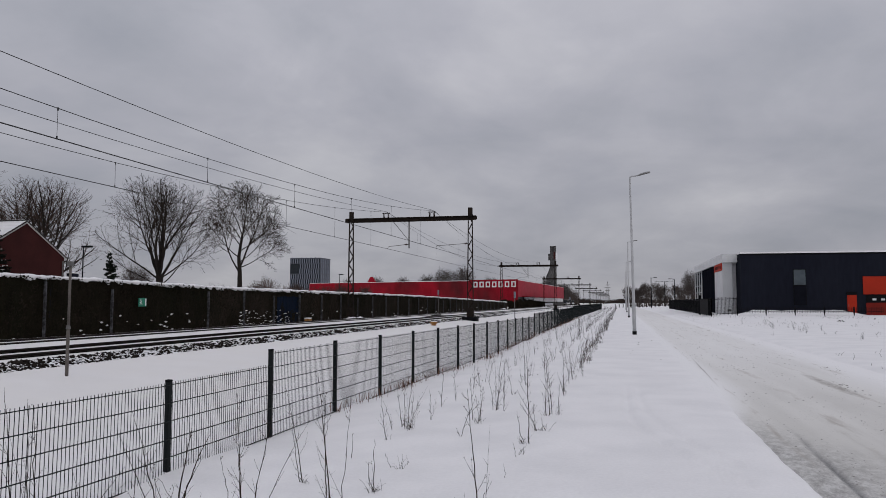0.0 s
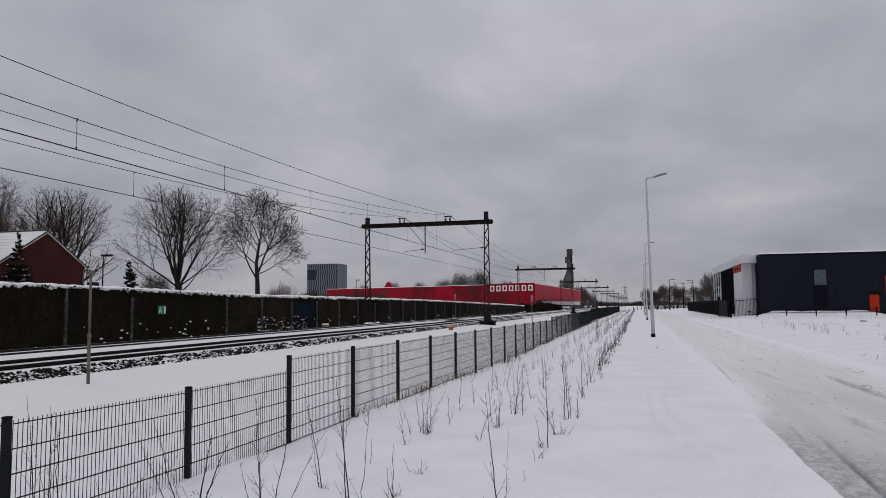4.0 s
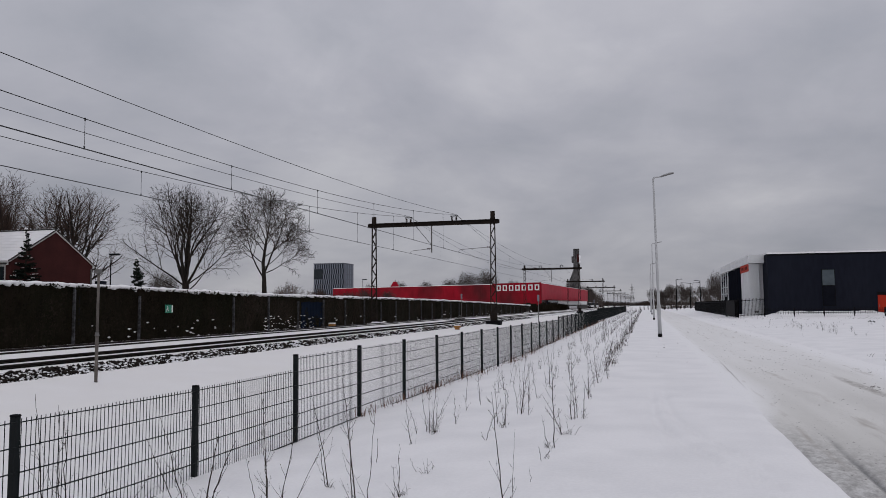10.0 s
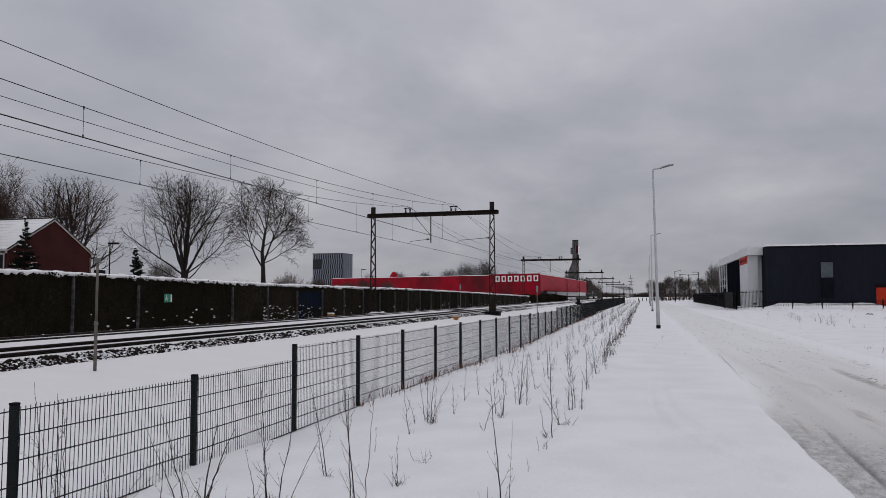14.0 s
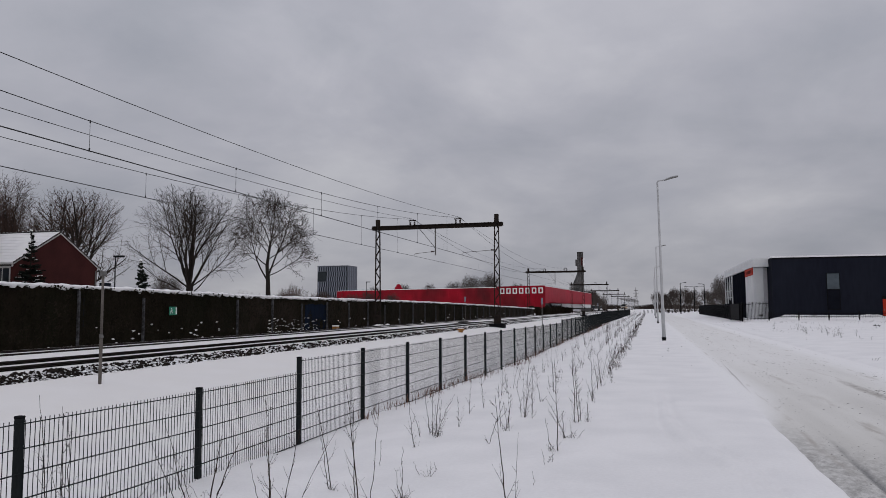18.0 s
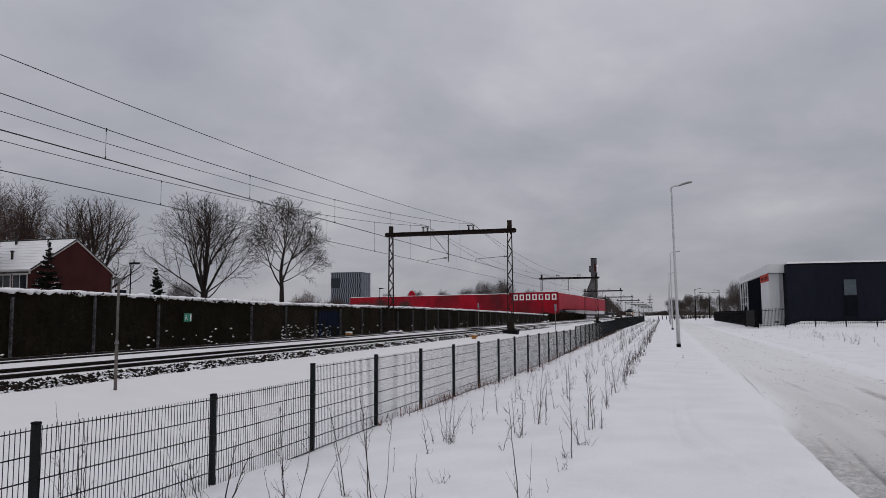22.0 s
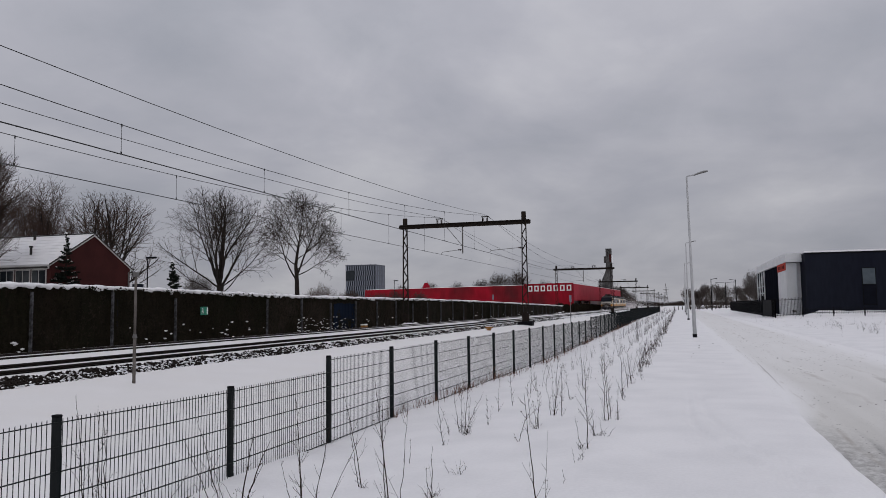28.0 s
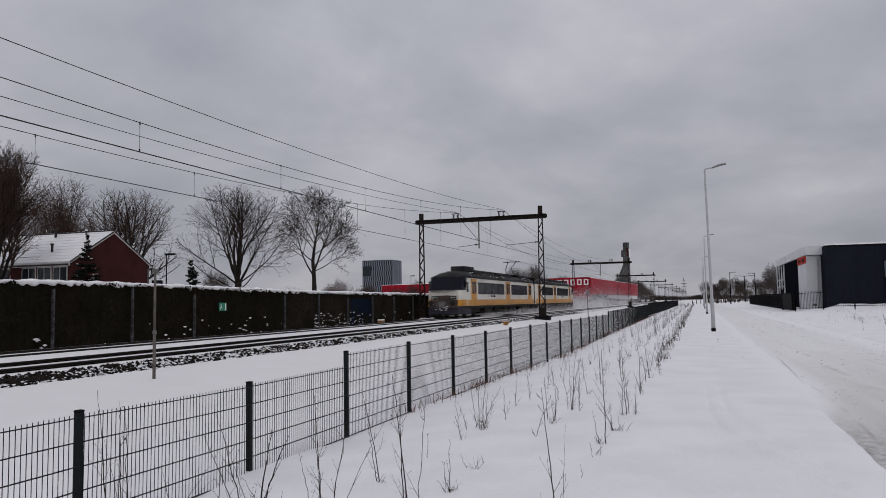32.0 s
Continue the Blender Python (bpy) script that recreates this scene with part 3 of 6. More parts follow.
def lattice_mast_face(z0, z1):
    """The same mast turned so that its lacing faces the line."""
    b = lattice_mast(z0, z1)
    b.v = [Vector((-p[1], p[0], p[2])) for p in b.v]
    return b


def make_portal():
    p = thing("catenary_portal", (0, 0, 0), "dark steel railway catenary portal with lattice masts spanning two tracks", "catenary portal", "portals over the line")
    zb = 8.30
    part("mast", lattice_mast_face(0.12, 9.12), M["mast"], p, at=(MAST_R, 0, 0))
    part("mast", lattice_mast_face(0.12, 9.02), M["mast"], p, at=(MAST_L, 0, 0))
    g = Build()
    xa, xb = MAST_L - 0.45, MAST_R + 0.45
    for dz, h in ((0.15, 0.05), (-0.15, 0.05)):
        g.quadbox((xa, 0, zb + dz), (xb, 0, zb + dz), 0.26, h)
    g.quadbox((xa, 0, zb), (xb, 0, zb), 0.03, 0.27)
    for i in range(15):
        x = xa + (xb - xa) * i / 14
        g.quadbox((x, 0, zb - 0.14), (x, 0, zb + 0.14), 0.02, 0.20)
    part("beam", g, M["mast"], p)
    for x in (-14.65, -18.5):
        st = Build()
        for s in (-0.22, 0.22):
            st.quadbox((x + s, 0, zb + 0.17), (x + s, 0, zb + 0.55), 0.05, 0.05)
        st.quadbox((x - 0.32, 0, zb + 0.55), (x + 0.32, 0, zb + 0.55), 0.10, 0.07)
        part("wire_support", st, M["mast"], p)
        for s in (-0.15, 0.15):
            ins = Build()
            for k in range(3):
                ins.tube([(x + s, 0, zb + 0.2 + 0.09 * k), (x + s, 0, zb + 0.24 + 0.09 * k), (x + s, 0, zb + 0.27 + 0.09 * k)], [0.03, 0.07, 0.03], 8)
            part("insulator", ins, M["insul"], p)
    d = Build()
    d.tube([(-16.55, 0, zb - 0.15), (-16.55, 0, 5.95)], 0.055, 7)
    d.tube([(-17.9, 0, zb - 0.15), (-16.6, 0, 6.6)], 0.025, 5)
    part("drop_post", d, M["steel"], p, "pale steel drop post under the beam")
    for x0, x1 in ((-16.55, -18.25), (-11.6, -14.2)):
        a = Build()
        a.tube([(x0, 0, 6.28), (x1, 0, 6.12)], 0.022, 5)
        a.tube([(x1, 0, 6.12), (x1 - 0.12, 0, 5.95)], 0.015, 5)
        arm = part("steady_arm", a, M["steel"], p)
        i2 = Build()
        for k in range(2):
            xx = x0 - 0.15 - 0.12 * k
            i2.tube([(xx, 0, 6.265), (xx - 0.05, 0, 6.26), (xx - 0.1, 0, 6.255)], [0.04, 0.085, 0.04], 8)
        part("arm_insulator", i2, M["insul"], arm)
    f = Build()
    f.box(MAST_R - 0.58, -0.45, -0.1, MAST_R + 0.58, 0.45, 0.46, 0.03)
    part("footing", f, M["black"], p, "dark block at the foot of the mast")
    f = Build()
    f.box(MAST_L - 0.4, -0.4, -0.3, MAST_L + 0.4, 0.4, 0.30, 0.03)
    part("footing", f, M["concrete"], p)
    return p


first = make_portal()
first.location = (0, PORTALS[0], 0)
for y in PORTALS[1:]:
    copy_thing(first, pose(0, y, 0))


def strung(name, x0, z_support, z_mid, r, label):
    """A wire hung from portal to portal."""
    b = Build()
    pts = []
    for k, (a, c) in enumerate(zip(PORTALS, PORTALS[1:])):
        n = 26 if k < 2 else 10
        for i in range(n):
            u = i / n
            pts.append((x0, a + (c - a) * u, z_mid + (z_support - z_mid) * (2 * u - 1) ** 2))
    b.tube(pts, r, 5)
    return tagged(part(name, b, M["wire"]), label, "overhead wire", "wires of the line")


CONTACT_Z = 5.94
for x in TRACKS:
    strung("contact_wire", x, CONTACT_Z, CONTACT_Z - 0.02, 0.017 if x > -16 else 0.015, "thick copper contact wire over the track")
strung("carrier_wire", -14.45, 8.95, 6.75, 0.012, "dark carrier cable above the contact wire")
strung("carrier_wire", -18.42, 8.95, 6.80, 0.012, "dark carrier cable above the contact wire")
strung("feeder_wire", -14.65, 9.02, 7.74, 0.012, "dark feeder cable slung between portal tops")
strung("feeder_wire", -18.55, 9.00, 7.70, 0.012, "dark feeder cable slung between portal tops")
for x, zm, off in ((-14.42, 6.75, 0.0), (-18.41, 6.80, 0.2)):
    for k, (a, c) in enumerate(zip(PORTALS[:5], PORTALS[1:6])):
        for i in range(10):
            y = a + off + 9.1 + 7.35 * i
            if y > c - 1:
                continue
            u = (y - a) / (c - a)
            top = zm + (8.95 - zm) * (2 * u - 1) ** 2
            dr = Build()
            slim = 1.0 if k == 0 else 0.32
            dr.tube([(x, y, CONTACT_Z - 0.02), (x, y, top)], 0.007 * slim, 4)
            dr.tube([(x, y, CONTACT_Z - 0.03), (x, y, CONTACT_Z + 0.06)], 0.022 * slim, 5)
            dr.tube([(x, y, top - 0.07), (x, y, top + 0.02)], 0.02 * slim, 5)
            tagged(part("dropper", dr, M["wire"]), "thin dropper between carrier cable and contact wire", "dropper", "droppers of the overhead line")

# ---- ivy-grown noise barrier ----
HEDGE_X = -22.6
HEDGE_TOP = [(-10, 2.60), (24, 2.59), (30, 2.52), (36, 2.43), (44, 2.36), (54, 2.35), (77, 2.28), (107, 2.02), (147, 1.60), (160, 1.5)]
HEDGE_END = 149.0
barrier = thing("ivy_barrier", (0, 0, 0), "long dark ivy-covered barrier with grey posts and a snow cap", "hedge")


def hedge_front(y, z):
    return HEDGE_X + 0.26 + 0.10 * noise.noise(Vector((y * 0.9, z * 0.9, 1.3))) + 0.05 * noise.noise(Vector((y * 3.1, z * 3.1, 7.3)))


core = Build()
hy = steps((4, 60, 0.3), (60, HEDGE_END, 1.0))
ring = []
for y in hy:
    t = lerp_table(HEDGE_TOP, y)
    zz = [-0.12 + (t + 0.12) * i / 9 for i in range(10)]
    ring.append([(hedge_front(y, z), y, z) for z in zz] + [(HEDGE_X - 0.3, y, t), (HEDGE_X - 0.3, y, -0.12)])
core.loft(ring)
part("ivy_wall", core, M["ivyback"], barrier)
leaves = Build()
rng = random.Random(11)
for i in range(42000):
    y = 12 + 90 * rng.random() ** 1.6
    t = lerp_table(HEDGE_TOP, y)
    z = rng.uniform(0.12, t - 0.02)
    if y > 37 and noise.noise(Vector((9.0, y * 0.22, 0))) > -0.05 and rng.random() < 0.75:
        continue
    x = hedge_front(y, min(z, t)) + rng.uniform(0.0, 0.035)
    s = rng.uniform(0.035, 0.075)
    a, tilt = rng.random() * 6.28, rng.uniform(-0.22, 0.22)
    n = len(leaves.v)
    ca, sa = math.cos(a) * s, math.sin(a) * s
    leaves.v += [(x + tilt * ca, y + ca, z + sa), (x + 0.012, y - sa * 0.8, z + ca * 0.8), (x - tilt * ca, y - ca, z - sa), (x - 0.006, y + sa * 0.8, z - ca * 0.8)]
    leaves.f.append((n, n + 1, n + 2, n + 3))
for i in range(3000):
    y = 12 + 90 * rng.random() ** 1.5
    t = lerp_table(HEDGE_TOP, y)
    if noise.noise(Vector((4.4, y * 1.7, 0))) < -0.05:
        continue
    x, z, s = HEDGE_X + rng.uniform(0.36, 0.52), t + rng.uniform(-0.17, 0.03), rng.uniform(0.03, 0.06)
    a = rng.random() * 6.28
    ca, sa = math.cos(a) * s, math.sin(a) * s
    n = len(leaves.v)
    leaves.v += [(x, y + ca, z + sa), (x + 0.03, y - sa * 0.8, z + ca * 0.8), (x, y - ca, z - sa), (x - 0.01, y + sa * 0.8, z - ca * 0.8)]
    leaves.f.append((n, n + 1, n + 2, n + 3))
tagged(part("ivy_leaves", leaves, M["ivy"], barrier), kind="stuff")
capb = Build()
ring = []
for y in steps((4, 60, 0.075), (60, HEDGE_END, 0.3)):
    t = lerp_table(HEDGE_TOP, y)
    h = 0.112 + 0.05 * noise.noise(Vector((3.3, y * 0.8, 0))) + 0.06 * noise.noise(Vector((1.3, y * 2.6, 0)))
    lip = 0.08 * noise.noise(Vector((8.3, y * 2.7, 0))) + 0.07 * noise.noise(Vector((2.3, y * 6.3, 0)))
    xf = HEDGE_X + 0.40 + lip
    ring.append([(xf - 0.04, y, t - 0.045 - 1.4 * lip), (xf + 0.03, y, t + 0.03), (xf - 0.06, y, t + h * 0.75), (HEDGE_X + 0.1, y, t + h), (HEDGE_X - 0.25, y, t + h * 0.8), (HEDGE_X - 0.4, y, t)])
capb.loft(ring)
part("snow_cap", capb, M["snow"], barrier, "thick uneven snow lying on top", smooth=True)
for k in range(32):
    y = 20.95 + 4.005 * k
    if k == 3:
        continue
    t = lerp_table(HEDGE_TOP, y)
    pb = Build()
    pb.box(-0.06, -0.034, -0.12, 0.06, 0.034, t - 0.24 - (0.0, -0.10, 0.12, 0.0)[k % 4], 0.008)
    part("post", pb, M["stainedpost"], barrier, "stained grey concrete post", at=(HEDGE_X + 0.40, y, 0.02))
specks = Build()
for i in range(420):
    y = 20 + 100 * rng.random() ** 1.3
    z = 0.12 + 0.9 * rng.random() ** 3
    if noise.noise(Vector((y * 0.35, 5.5, 0))) < 0.08 and rng.random() < 0.75 or y > 56 and rng.random() < 0.6:
        continue
    pebble(specks, hedge_front(y, z) + 0.08, y, z, rng.uniform(0.03, 0.11), rng, 0.6)
tagged(part("snow_specks", specks, M["snow"], barrier), kind="stuff")
boards = thing("board_screen", (HEDGE_X + 0.27, 45.7, 0.0), "dark blue upright boards standing in the ivy", "board screen")
for i in range(8):
    part("board", Build().box(-0.02, 0.02 + 0.46 * i, 0.05, 0.02, 0.46 * (i + 1) - 0.01, 1.95 + 0.03 * (i % 3), 0.006), M["blue"], boards)

sg = thing("exit_sign", (HEDGE_X + 0.47, 31.05, 1.60), "small green and white emergency exit sign on the ivy", "sign")
part("plate", Build().box(-0.012, -0.30, -0.20, 0.0, 0.30, 0.20, 0.004), M["green"], sg)
part("arrow_panel", Build().box(0.0, 0.19, -0.17, 0.004, 0.28, 0.17), M["white"], sg, "white panel of the sign")
pic = Build()
pic.box(0.0, -0.17, 0.07, 0.004, -0.11, 0.13)
pic.quadbox((0.002, -0.22, -0.02), (0.002, -0.06, 0.05), 0.004, 0.03)
pic.quadbox((0.002, -0.14, 0.02), (0.002, -0.20, -0.13), 0.004, 0.03)
pic.quadbox((0.002, -0.12, 0.0), (0.002, -0.03, -0.11), 0.004, 0.03)
part("pictogram", pic, M["white"], sg, "white running mark")

# ---- lineside posts and boxes ----
M["darksteel"] = material("dull_weathered_steel", (0.135, 0.120, 0.108), 0.8, metal=0.0, other=(0.070, 0.058, 0.050), scale=3.0)
po = thing("marker_post", (-11.0, 13.03, 0.10), "thin grey steel marker post in two diameters standing in snow", "post")
part("lower_tube", Build().tube([(0, 0, -0.2), (0, 0, 1.02)], 0.034, 10), M["darksteel"], po, smooth=True)
part("upper_tube", Build().tube([(0, 0, 1.0), (0, 0, 2.32)], 0.027, 10), M["darksteel"], po, smooth=True)
part("collar", Build().tube([(0, 0, 0.98), (0, 0, 1.06)], [0.05, 0.034], 10), M["steel"], po)
part("bracket", Build().box(-0.05, -0.055, 2.27, 0.05, 0.055, 2.37, 0.01), M["steel"], po)
bx = thing("track_box", (-11.5, 45.6, 0.02), "small yellow and orange trackside box dusted with snow", "track box")
part("body", Build().box(-0.13, -0.13, 0.0, 0.13, 0.13, 0.24, 0.03), M["yellow"], bx)
part("lid", Build().box(-0.22, -0.16, 0.24, 0.22, 0.16, 0.36, 0.04), M["yellow"], bx)
part("snow_top", Build().box(-0.18, -0.13, 0.36, 0.18, 0.13, 0.40, 0.018), M["snow"], bx)
b2 = thing("track_box", (-21.9, 49.8, 0.05), "small yellow and orange trackside box dusted with snow", "track box")
part("body", Build().box(-0.2, -0.22, -0.12, 0.2, 0.22, 0.34, 0.04), M["yellow"], b2)
part("snow_top", Build().box(-0.21, -0.23, 0.34, 0.21, 0.23, 0.44, 0.04), M["snow"], b2)
for x, y, h in ((-9.6, 69.0, 2.6), (-22.0, 89.5, 3.1), (-9.8, 150, 2.6)):
    s1 = thing("lineside_sign", (x, y, 0.0), "slim lineside post with a narrow pale board", "post")
    part("pole", Build().tube([(0, 0, -0.3), (0, 0, h)], 0.035, 8), M["steel"], s1)
    part("board", Build().box(-0.08, -0.03, h - 0.6, 0.10, 0.03, h, 0.01), M["officelight"], s1)
lo = thing("track_cabinet_row", (-16.4, 66, 0.15), "low dark point machine between the rails", "point machine")
part("body", Build().box(-0.5, -3.2, 0.0, 0.5, 3.2, 0.22, 0.05), M["darkblock"], lo)
part("cover", Build().box(-0.3, -0.8, 0.22, 0.3, 0.8, 0.34, 0.04), M["darkblock"], lo)


# ---- street lamps along the road ----
def make_lamp():
    l = thing("street_lamp", (0, 0, 0), "tall pale grey street lamp with a short flat head", "street lamp", "lamps along the road")
    part("base_sleeve", Build().tube([(0, 0, -0.1), (0, 0, 0.17)], 0.108, 14), M["black"], l, "black sleeve at the foot", smooth=True)
    part("column", Build().tube([(0, 0, 0.0), (0, 0, 1.6), (0, 0, 1.65), (0, 0, 8.05)], [0.094, 0.089, 0.073, 0.042], 14), M["column"], l, smooth=True)
    part("arm", Build().tube([(0, 0, 8.0), (0.02, 0, 8.07), (0.10, 0, 8.10), (0.45, 0, 8.13)], [0.045, 0.045, 0.04, 0.035], 8), M["column"], l, smooth=True)
    hd, under = Build(), Build()
    for shell, z0, z1 in ((hd, 0.03, 0.075), (under, 0.0, 0.03)):
        shell.loft([[(x, q * w, z + a) for q, a in ((-1, z0), (1, z0), (1, z1 * k), (-1, z1 * k))] for x, w, z, k in ((0.38, 0.06, 8.09, 1.0), (0.55, 0.13, 8.15, 1.0), (0.80, 0.15, 8.21, 1.0), (1.02, 0.09, 8.24, 0.95))])
    part("lamp_head", hd, M["column"], l)
    part("lamp_underside", under, M["steel"], l, "dark grey underside of the lamp head")
    return l


lamp = make_lamp()
lamp.matrix_basis = pose(0.68, 39.0, 0.0, 0, -0.8, 0)
for x, y in ((0.86, 82.0), (1.0, 124.0), (1.14, 166.0)):
    copy_thing(lamp, pose(x, y, 0.0))

# ---- low dark shrubs beyond the barrier's end ----
rng = random.Random(8)
low = Build()
for i in range(5200):
    y = rng.uniform(150, 300)
    x = -23.3 - 0.6 * rng.random() - 0.004 * (y - 150)
    h = (1.7 + 0.6 * noise.noise(Vector((0, y * 0.12, 1)))) * rng.uniform(0.5, 1.2)
    low.tube([(x, y, 0), (x + rng.uniform(-0.3, 0.3), y + rng.uniform(-0.3, 0.3), h)], [0.09, 0.05], 3, caps=False)
tagged(part("low_shrubs", low, M["ivyback"]), "low dark shrubs along the far line", "shrubs", kind="stuff")
heap = Build()
for k in range(7):
    pebble(heap, -22.8 + rng.uniform(-0.7, 0.5), 150.3 + rng.uniform(-0.8, 0.8), 0.35, rng.uniform(0.35, 0.6), rng, 0.7)
tagged(part("snow_heap", heap, M["snow"]), "heap of snow at the barrier's end", "snow heap")

mk = thing("paint_marks", (HEDGE_X + 0.462, 25.17, 0.0), "dark painted scrawl on a concrete post", "paint marks")
for z, h, w in ((1.85, 0.30, 0.05), (1.62, 0.07, 0.08), (1.40, 0.22, 0.05), (1.16, 0.08, 0.08), (0.98, 0.14, 0.06)):
    part("mark", Build().box(0.0, -w / 2, z, 0.003, w / 2, z + h), M["black"], mk)
for y in PORTALS[1:4]:
    lump = Build()
    for k in range(6):
        pebble(lump, MAST_L + 0.3 + rng.uniform(-0.4, 0.4), y + rng.uniform(-0.6, 0.6), 0.25, rng.uniform(0.2, 0.4), rng, 0.7)
    tagged(part("snow_lump", lump, M["snow"]), "lump of snow at the foot of a mast", "snow lump")
patch_ = Build()
for i in range(110):
    y = 40.5 + 7.0 * rng.random()
    z = 0.10 + 1.0 * rng.random() ** 1.6
    pebble(patch_, hedge_front(y, z) + 0.09, y, z, rng.uniform(0.02, 0.08), rng, 0.6)
tagged(part("snow_on_ivy", patch_, M["snow"]), "snow caught on low ivy shoots", "snow", kind="stuff")

# ---- bare trees ----
def crown_tree(at, seed, trunk_pts, trunk_r, seeds, centre, radius, above, below, label, min_r=0.012, lift=0.10, levels=3, dens=(2.3, 3.2, 4.0), angle=42, droop=0.0, stout=1.0, group="bare trees"):
    """A bare tree: straight ascending limbs that divide three times inside an egg-shaped crown. seeds: first limbs as (share along the trunk, lean, azimuth, length)."""
    rnd = random.Random(seed)
    wood, fine = Build(), Build()
    mid = Vector(centre)

    def room(p, d, most):
        """How far a shoot may go before it leaves the crown."""
        run = 0.0
        while run < most:
            q = p + d * (run + 0.25) - mid
            q = Vector((q.x / radius, q.y / radius, q.z / (above if q.z > 0 else below)))
            if q.dot(d) > 0 and q.length > 1.0 + 0.22 * noise.noise(q.normalized() * 2.6 + Vector((seed, 0, 0))):
                break
            run += 0.25
        return max(run, 0.25)

    def limb(p, d, length, r, level):
        length = min(length, room(p, d, length) * rnd.uniform(0.9, 1.12))
        n = max(2, int(length / 0.5)) if level < 2 else 3 if level == 2 else 2
        pts, ways, rr = [p], [d], [r]
        wig = (0.07, 0.10, 0.16, 0.2)[min(level, 3)]
        for i in range(n):
            up = lift * (1.0 if level < 2 else 0.6) - droop * (i / n) * (level > 0)
            d = (d + Vector((rnd.gauss(0, wig), rnd.gauss(0, wig), rnd.gauss(0, wig) + up))).normalized()
            p = p + d * (length / n)
            pts.append(p)
            ways.append(d)
            rr.append(max(min_r * 0.45, r * (1 - 0.80 * (i + 1) / n)))
        (wood if r > 0.05 else fine).tube(pts, rr, 7 if r > 0.10 else 5 if r > 0.04 else 3, caps=False)
        if level >= levels:
            return
        m = max(2, round(length * dens[level] * rnd.uniform(0.85, 1.15)))
        turn0 = rnd.random() * 6.28
        for k in range(m):
            u = (0.36 if level == 0 else 0.18) + (0.62 if level == 0 else 0.80) * (k + rnd.random()) / m
            i = min(n - 1, int(u * n))
            q = pts[i].lerp(pts[i + 1], u * n - i)
            w = ways[i + 1]
            s_ = w.cross(Vector((0.3, 0.2, 1)) if abs(w.z) < 0.9 else Vector((1, 0.3, 0))).normalized()
            t_ = w.cross(s_)
            az = turn0 + 2.4 * k + rnd.uniform(-0.5, 0.5)
            bend = radians(angle * (1.15 - 0.45 * u) * rnd.uniform(0.75, 1.3))
            out = w * math.cos(bend) + (s_ * math.cos(az) + t_ * math.sin(az)) * math.sin(bend)
            size = length * (0.74 - 0.46 * u) * rnd.uniform(0.65, 1.15)
            if level == 2:
                size = rnd.uniform(0.25, 0.6)
            limb(q, out, max(size, 0.3), max(min_r * (0.8 if level < 2 else 0.6), (r * (1 - 0.8 * u)) * 0.64), level + 1)

    stem = [Vector(q) for q in trunk_pts]
    rows = []
    for q, w in zip(stem, stem[1:]):
        k = max(1, round((w - q).length / 0.6))
        rows += [q.lerp(w, i / k) + Vector((rnd.uniform(-1, 1), rnd.uniform(-1, 1), 0)) * 0.02 for i in range(k)]
    rows.append(stem[-1])
    thick = [trunk_r * (1.12 - 0.80 * (i / len(rows))) if len(stem) > 2 else trunk_r * (1.1 - 0.2 * i / len(rows)) for i in range(len(rows))]
    wood.tube(rows, thick, 9, caps=True)
    for share, lean, azimuth, length in seeds:
        i = min(len(rows) - 1, int(share * len(rows)))
        le, az = radians(lean), radians(azimuth)
        limb(rows[i], Vector((math.cos(az) * math.sin(le), math.sin(az) * math.sin(le), math.cos(le))), length, thick[i] * rnd.uniform(0.28, 0.44) * (1.1 - lean / 130) * stout, 0)
    t = thing("bare_tree", at, label, "tree", group)
    part("trunk", wood, M["bark"], t, smooth=True)
    part("crown", fine, M["twig"], t)
    return t


fan = [(0.99 - 0.014 * k, 5 + 3.25 * k, 20 + 137.5 * k, 10.4 - 0.22 * k) for k in range(18)]
tree_a = crown_tree((-43.9, 64.0, 0.0), 22, [(0, 0, -0.3), (0.1, 0, 4.3)], 0.36, fan, (0.15, 0, 6.9), 6.2, 7.1, 3.9, "broad bare tree with limbs fanning from a short trunk", lift=0.03, min_r=0.0165, dens=(1.2, 2.1, 2.8))
side_limbs = [(0.99, 6, 40, 5.6), (0.98, 16, 190, 5.2), (0.97, 22, 330, 5.0), (0.94, 28, 100, 4.6), (0.92, 33, 215, 4.8), (0.88, 38, 5, 5.0), (0.85, 46, 160, 4.8), (0.80, 50, 300, 4.4), (0.77, 55, 25, 5.0), (0.73, 60, 195, 4.8), (0.68, 66, 350, 5.2), (0.56, 27, 178, 6.4), (0.60, 24, 10, 6.0), (0.58, 72, 15, 4.8)]
tree_b = crown_tree((-36.2, 66.0, 0.0), 35, [(0, 0, -0.3), (-0.1, 0, 4.4), (-0.2, 0, 6.0), (0.1, 0, 8.2)], 0.29, side_limbs, (0.35, 0, 8.2), 4.7, 5.2, 4.3, "tall bare tree with a straight trunk and round crown", lift=0.03, droop=0.16, min_r=0.023, dens=(2.4, 3.2, 3.6), stout=1.5)
tree_c = crown_tree((-67.4, 75.0, 0.0), 47, [(0, 0, -0.3), (0, 0, 3.6)], 0.45, [(q, l, a, g * 1.3) for q, l, a, g in fan], (0, 0, 8.8), 7.2, 8.0, 5.2, "wide bare tree behind the brick house", min_r=0.020, lift=0.035, dens=(0.95, 1.7, 2.4), stout=1.35)
tall_fan = [(0.99 - 0.035 * k, 3 + 3.0 * k, 137.5 * k, 10.5 - 0.3 * k) for k in range(13)]
